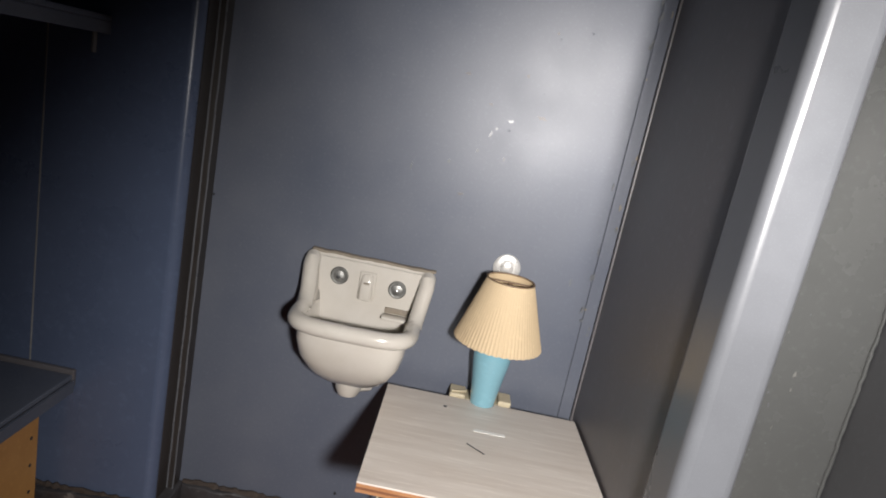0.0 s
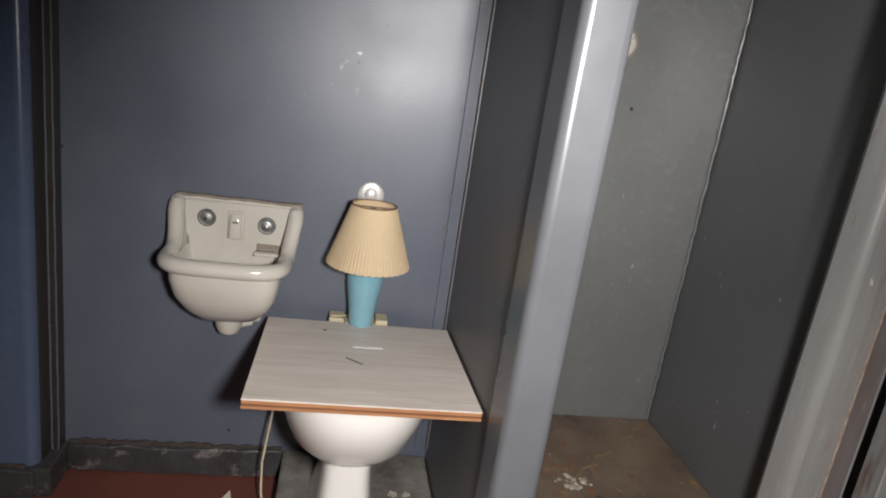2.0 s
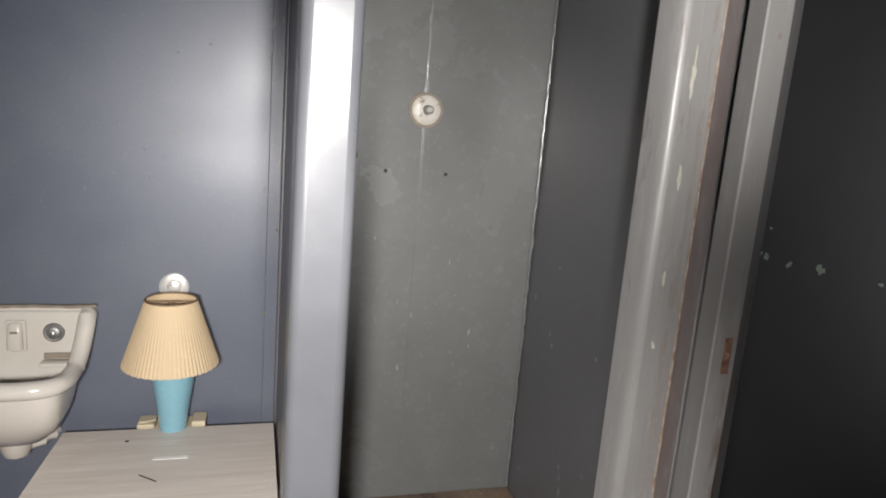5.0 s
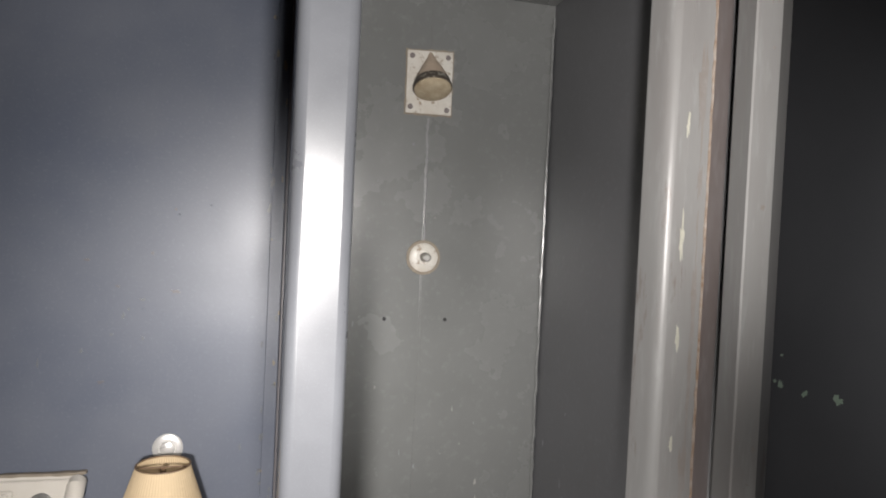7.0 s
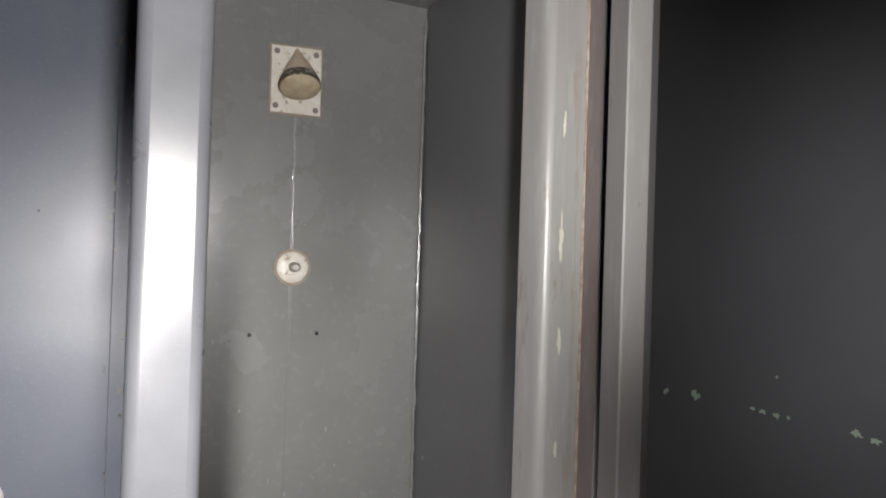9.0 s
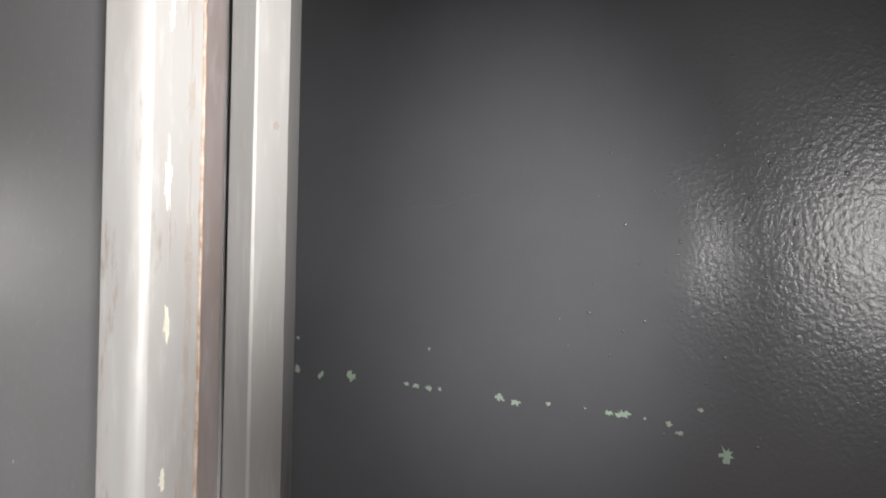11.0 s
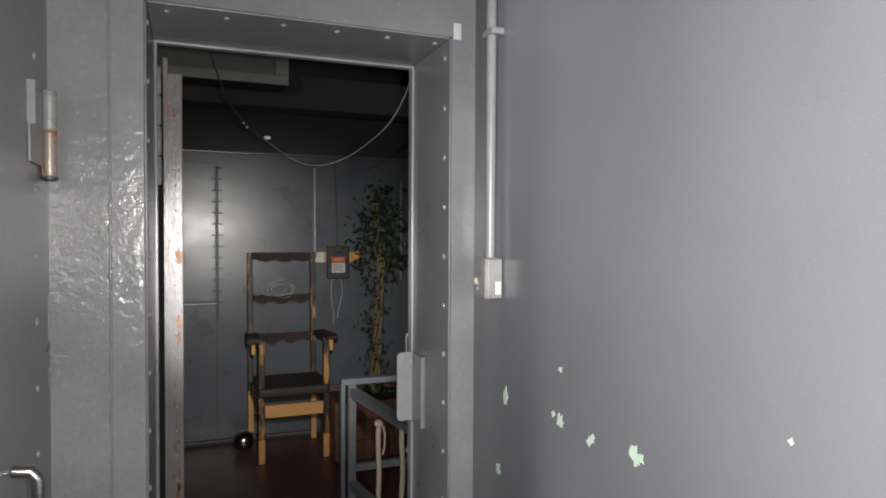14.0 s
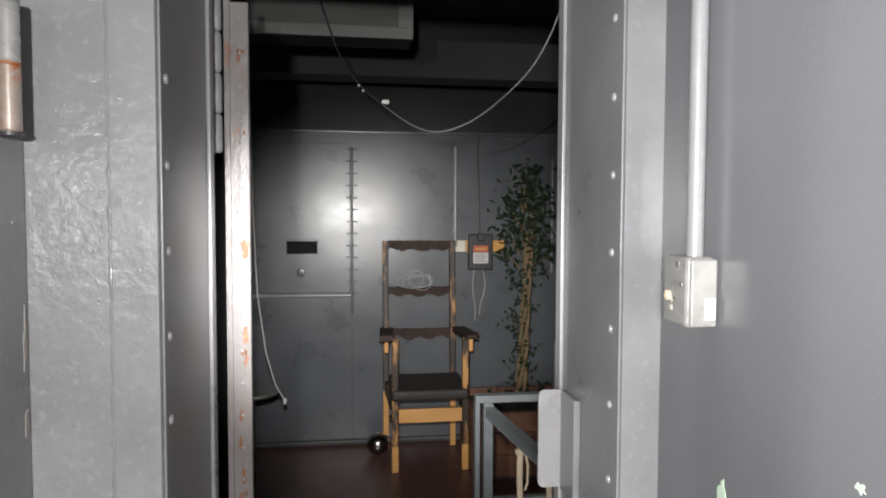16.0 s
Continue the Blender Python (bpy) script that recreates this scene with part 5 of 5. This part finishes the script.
line = sag(((1.58, 3.71, 2.72), (1.697, 3.70, 2.379), (1.79, 3.68, 2.138), (1.925, 3.60, 1.985), (2.07, 3.285, 1.853), (2.217, 3.02, 1.908), (2.333, 2.86, 2.108), (2.44, 2.72, 2.715)))
wire = thing("sagging_cable", (2.0, 3.4, 2.72), "thin pale cable sagging from the ceiling with a taped joint", "cable")
part("cable", tube(line[:22], 0.0036, 8), M_STRAP, wire, "dark cable")
part("cable", tube(line[21:], 0.0024, 8), M_CABLE, wire)
part("joint", box(1.918, 1.944, 3.585, 3.597, 1.988, 2.003, 0.004), M_LABELWHITE, wire)
part("joint", box(1.833, 1.842, 3.650, 3.656, 2.058, 2.066, 0.002), M_LABELWHITE, wire)
part("joint", box(1.848, 1.857, 3.645, 3.651, 2.040, 2.048, 0.002), M_LABELWHITE, wire)

# railing round the steps by the doorway
rail = thing("railing", (2.33, 3.8, 0.0), "grey angle-iron railing beside the doorway", "railing")
part("post", box(2.300, 2.320, 3.80, 3.845, 0, 0.845, 0.002), M_CAGE, rail)
part("post", box(2.334, 2.372, 3.79, 3.83, 0, 0.845, 0.003), M_CAGE, rail)
part("post", box(3.02, 3.06, 3.79, 3.83, 0, 0.845, 0.003), M_CAGE, rail)
part("top_rail", box(2.300, 3.06, 3.79, 3.835, 0.8455, 0.875, 0.003), M_CAGE, rail)
part("mid_rail", box(2.3725, 3.02, 3.795, 3.825, 0.415, 0.45, 0.003), M_CAGE, rail)
part("low_rail", box(2.3725, 3.02, 3.795, 3.825, 0.18, 0.215, 0.003), M_CAGE, rail)
part("side_rail", beam((2.353, 3.78, 0.815), (2.485, 2.72, 0.815), 0.035, 0.035), M_CAGE, rail)
part("side_rail", beam((2.353, 3.78, 0.36), (2.485, 2.72, 0.36), 0.035, 0.035), M_CAGE, rail)
part("post", box(2.467, 2.505, 2.70, 2.735, 0, 0.845, 0.003), M_CAGE, rail)
for x in (2.478, 2.60, 2.722):
    rope = thing("rope_baluster", (x, 3.76, 0.0), "cream rope-wound upright standing in the railing", "baluster", "rope uprights in the railing")
    part("upright", tube([(x + 0.003 * math.sin(j * 1.3), 3.765, 0.0 + 0.0665 * j) for j in range(11)], 0.013, 10), M_CREAM, rope)
    part("knot", lathe((x, 3.765, 0.635), [(0.012, 0), (0.021, 0.008), (0.022, 0.022), (0.012, 0.034)], 12), M_CREAM, rope)
    part("tail", tube([(x + 0.02, 3.755, 0.64), (x + 0.028, 3.752, 0.60), (x + 0.026, 3.75, 0.53), (x + 0.016, 3.75, 0.50)], 0.005, 6), M_CREAM, rope)

# planter with an artificial tree
planter = thing("planter", (2.95, 5.35, 0.0), "brown wooden planter box", "planter")
for z0 in (0.02, 0.155, 0.29):
    part("front_board", box(2.53, 3.35, 5.04, 5.065, z0, z0 + 0.13, 0.004), M_PLANTER, planter)
    part("side_board", box(2.53, 2.555, 5.066, 5.60, z0, z0 + 0.13, 0.004), M_PLANTER, planter)
part("back_board", box(2.556, 3.35, 5.60, 5.625, 0.0, 0.42, 0.004), M_PLANTER, planter)
part("side_board", box(3.325, 3.35, 5.066, 5.599, 0.0, 0.42, 0.004), M_PLANTER, planter)
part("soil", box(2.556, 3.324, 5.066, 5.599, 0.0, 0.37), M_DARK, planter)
tree = thing("artificial_tree", (2.92, 5.48, 0.37), "artificial ficus with twisted pale stems and dark leaves", "plant")
rnd = random.Random(11)
for s in range(4):
    ph = s * 1.6
    pts = [(2.925 + 0.004 * q + (0.028 - 0.008 * q / 14) * math.cos(ph + q * 0.62), 5.48 + 0.026 * math.sin(ph + q * 0.62), 0.365 + 0.082 * q) for q in range(15)]
    part("trunk", tube(pts, 0.016, 8, taper=0.008), M_TRUNK, tree)
tips = []
for s in range(16):
    a = s * 2.4
    z = 1.25 + 0.035 * s
    r = rnd.uniform(0.08, 0.20) * (1 - 0.025 * s)
    end = (2.98 + r * math.cos(a), 5.48 + 0.7 * r * math.sin(a), z + rnd.uniform(0.02, 0.14))
    mid = (2.94 + 0.5 * r * math.cos(a), 5.48 + 0.35 * r * math.sin(a), z + 0.03)
    part("limb", tube([(2.94, 5.48, z - 0.06), mid, end], 0.006, 6, taper=0.002), M_TRUNK, tree)
    tips += [mid, end, end]


def leaves(seeds, n, spread, size):
    bm = bmesh.new()
    for k in range(n):
        c = Vector(rnd.choice(seeds)) + Vector((rnd.gauss(0, spread), rnd.gauss(0, spread), rnd.gauss(0, spread)))
        m = Euler((rnd.uniform(-1.3, 1.3), rnd.uniform(-1.3, 1.3), rnd.uniform(0, 6.3))).to_matrix()
        ln, w = size * rnd.uniform(0.7, 1.4), size * rnd.uniform(0.22, 0.36)
        vs = [bm.verts.new(c + m @ Vector(p)) for p in ((0, 0, 0), (ln * 0.4, w, ln * 0.06), (ln, 0, -ln * 0.12), (ln * 0.4, -w, ln * 0.06), (ln * 0.42, 0, -0.002))]
        for i, j in ((0, 1), (1, 2), (2, 3), (3, 0)):
            bm.faces.new((vs[i], vs[j], vs[4]))
    return bm


part("crown", leaves(tips, 460, 0.060, 0.055), M_FOLIAGE, tree, "sparse dark green leaves", False)
stem = [(2.92 + rnd.uniform(-0.05, 0.05), 5.46 + rnd.uniform(-0.05, 0.03), rnd.uniform(0.5, 1.3)) for _ in range(60)]
part("stem_leaves", leaves(stem, 190, 0.035, 0.042), M_FOLIAGE, tree, "dark leaves along the stems", False)
low = [(rnd.uniform(2.66, 3.2), rnd.uniform(5.12, 5.5), rnd.uniform(0.38, 0.46)) for _ in range(40)]
part("ground_leaves", leaves(low, 150, 0.02, 0.05), M_FOLIAGE, tree, "low dark foliage in the planter", False)

# stool and pull cord beside the cell door
stool = thing("stool", (1.28, 4.75, 0.0), "round metal stool with a pale worn rim", "stool")
part("seat", lathe((1.27, 4.75, 0.655), [(0.12, 0), (0.15, 0.006), (0.155, 0.016), (0.15, 0.024), (0.10, 0.026)], 40), M_DULLMETAL, stool)
part("column", lathe((1.27, 4.75, 0.02), [(0.03, 0), (0.025, 0.05), (0.025, 0.636)], 20), M_STRAP, stool)
part("foot", lathe((1.27, 4.75, 0.0), [(0.16, 0), (0.16, 0.012), (0.04, 0.022)], 36), M_STRAP, stool)
cord = thing("pull_cord", (1.40, 4.6, 2.72), "thin grey pull cord with a white tip", "cord")
part("string", tube([(1.30, 4.6, 2.72), (1.318, 4.6, 1.6), (1.335, 4.6, 1.20), (1.375, 4.6, 0.90), (1.42, 4.6, 0.74), (1.462, 4.6, 0.665)], 0.004, 6), M_WIRE, cord)
part("tip", lathe((1.466, 4.6, 0.640), [(0.005, 0), (0.009, 0.006), (0.009, 0.024), (0.004, 0.03)], 10), M_LABELWHITE, cord)

# bent pipe and metal chest behind the railing
stand = thing("bent_pipe_stand", (2.745, 4.15, 0.0), "bent bare steel pipe standing behind the railing", "pipe")
part("pipe", tube([(2.745, 4.15, 0.0), (2.745, 4.15, 0.6), (2.745, 4.15, 1.00), (2.750, 4.15, 1.018), (2.765, 4.15, 1.026), (2.83, 4.15, 1.028)], 0.011, 12), M_DULLMETAL, stand)
part("foot", lathe((2.745, 4.15, 0.0), [(0.05, 0), (0.05, 0.006), (0.014, 0.012)], 20), M_STRAP, stand)
drum = thing("metal_drum", (2.96, 4.42, 0.0), "tall tarnished beige-grey metal drum in the dark corner", "drum")
part("body", lathe((2.96, 4.42, 0.004), [(0.112, 0.0), (0.118, 0.01), (0.118, 0.32), (0.122, 0.33), (0.122, 0.345), (0.118, 0.355), (0.118, 0.66), (0.122, 0.67), (0.122, 0.685), (0.118, 0.695), (0.118, 0.985)], 40), M_DRUM, drum)
part("rim", lathe((2.96, 4.42, 0.9892), [(0.118, 0.0), (0.124, 0.004), (0.126, 0.012), (0.122, 0.02), (0.112, 0.022)], 40), M_DULLMETAL, drum, "rolled bare metal rim")
part("lid", lathe((2.96, 4.42, 1.0005), [(0.111, 0.0), (0.111, 0.006), (0.09, 0.009), (0.03, 0.010)], 40), M_DRUM, drum)
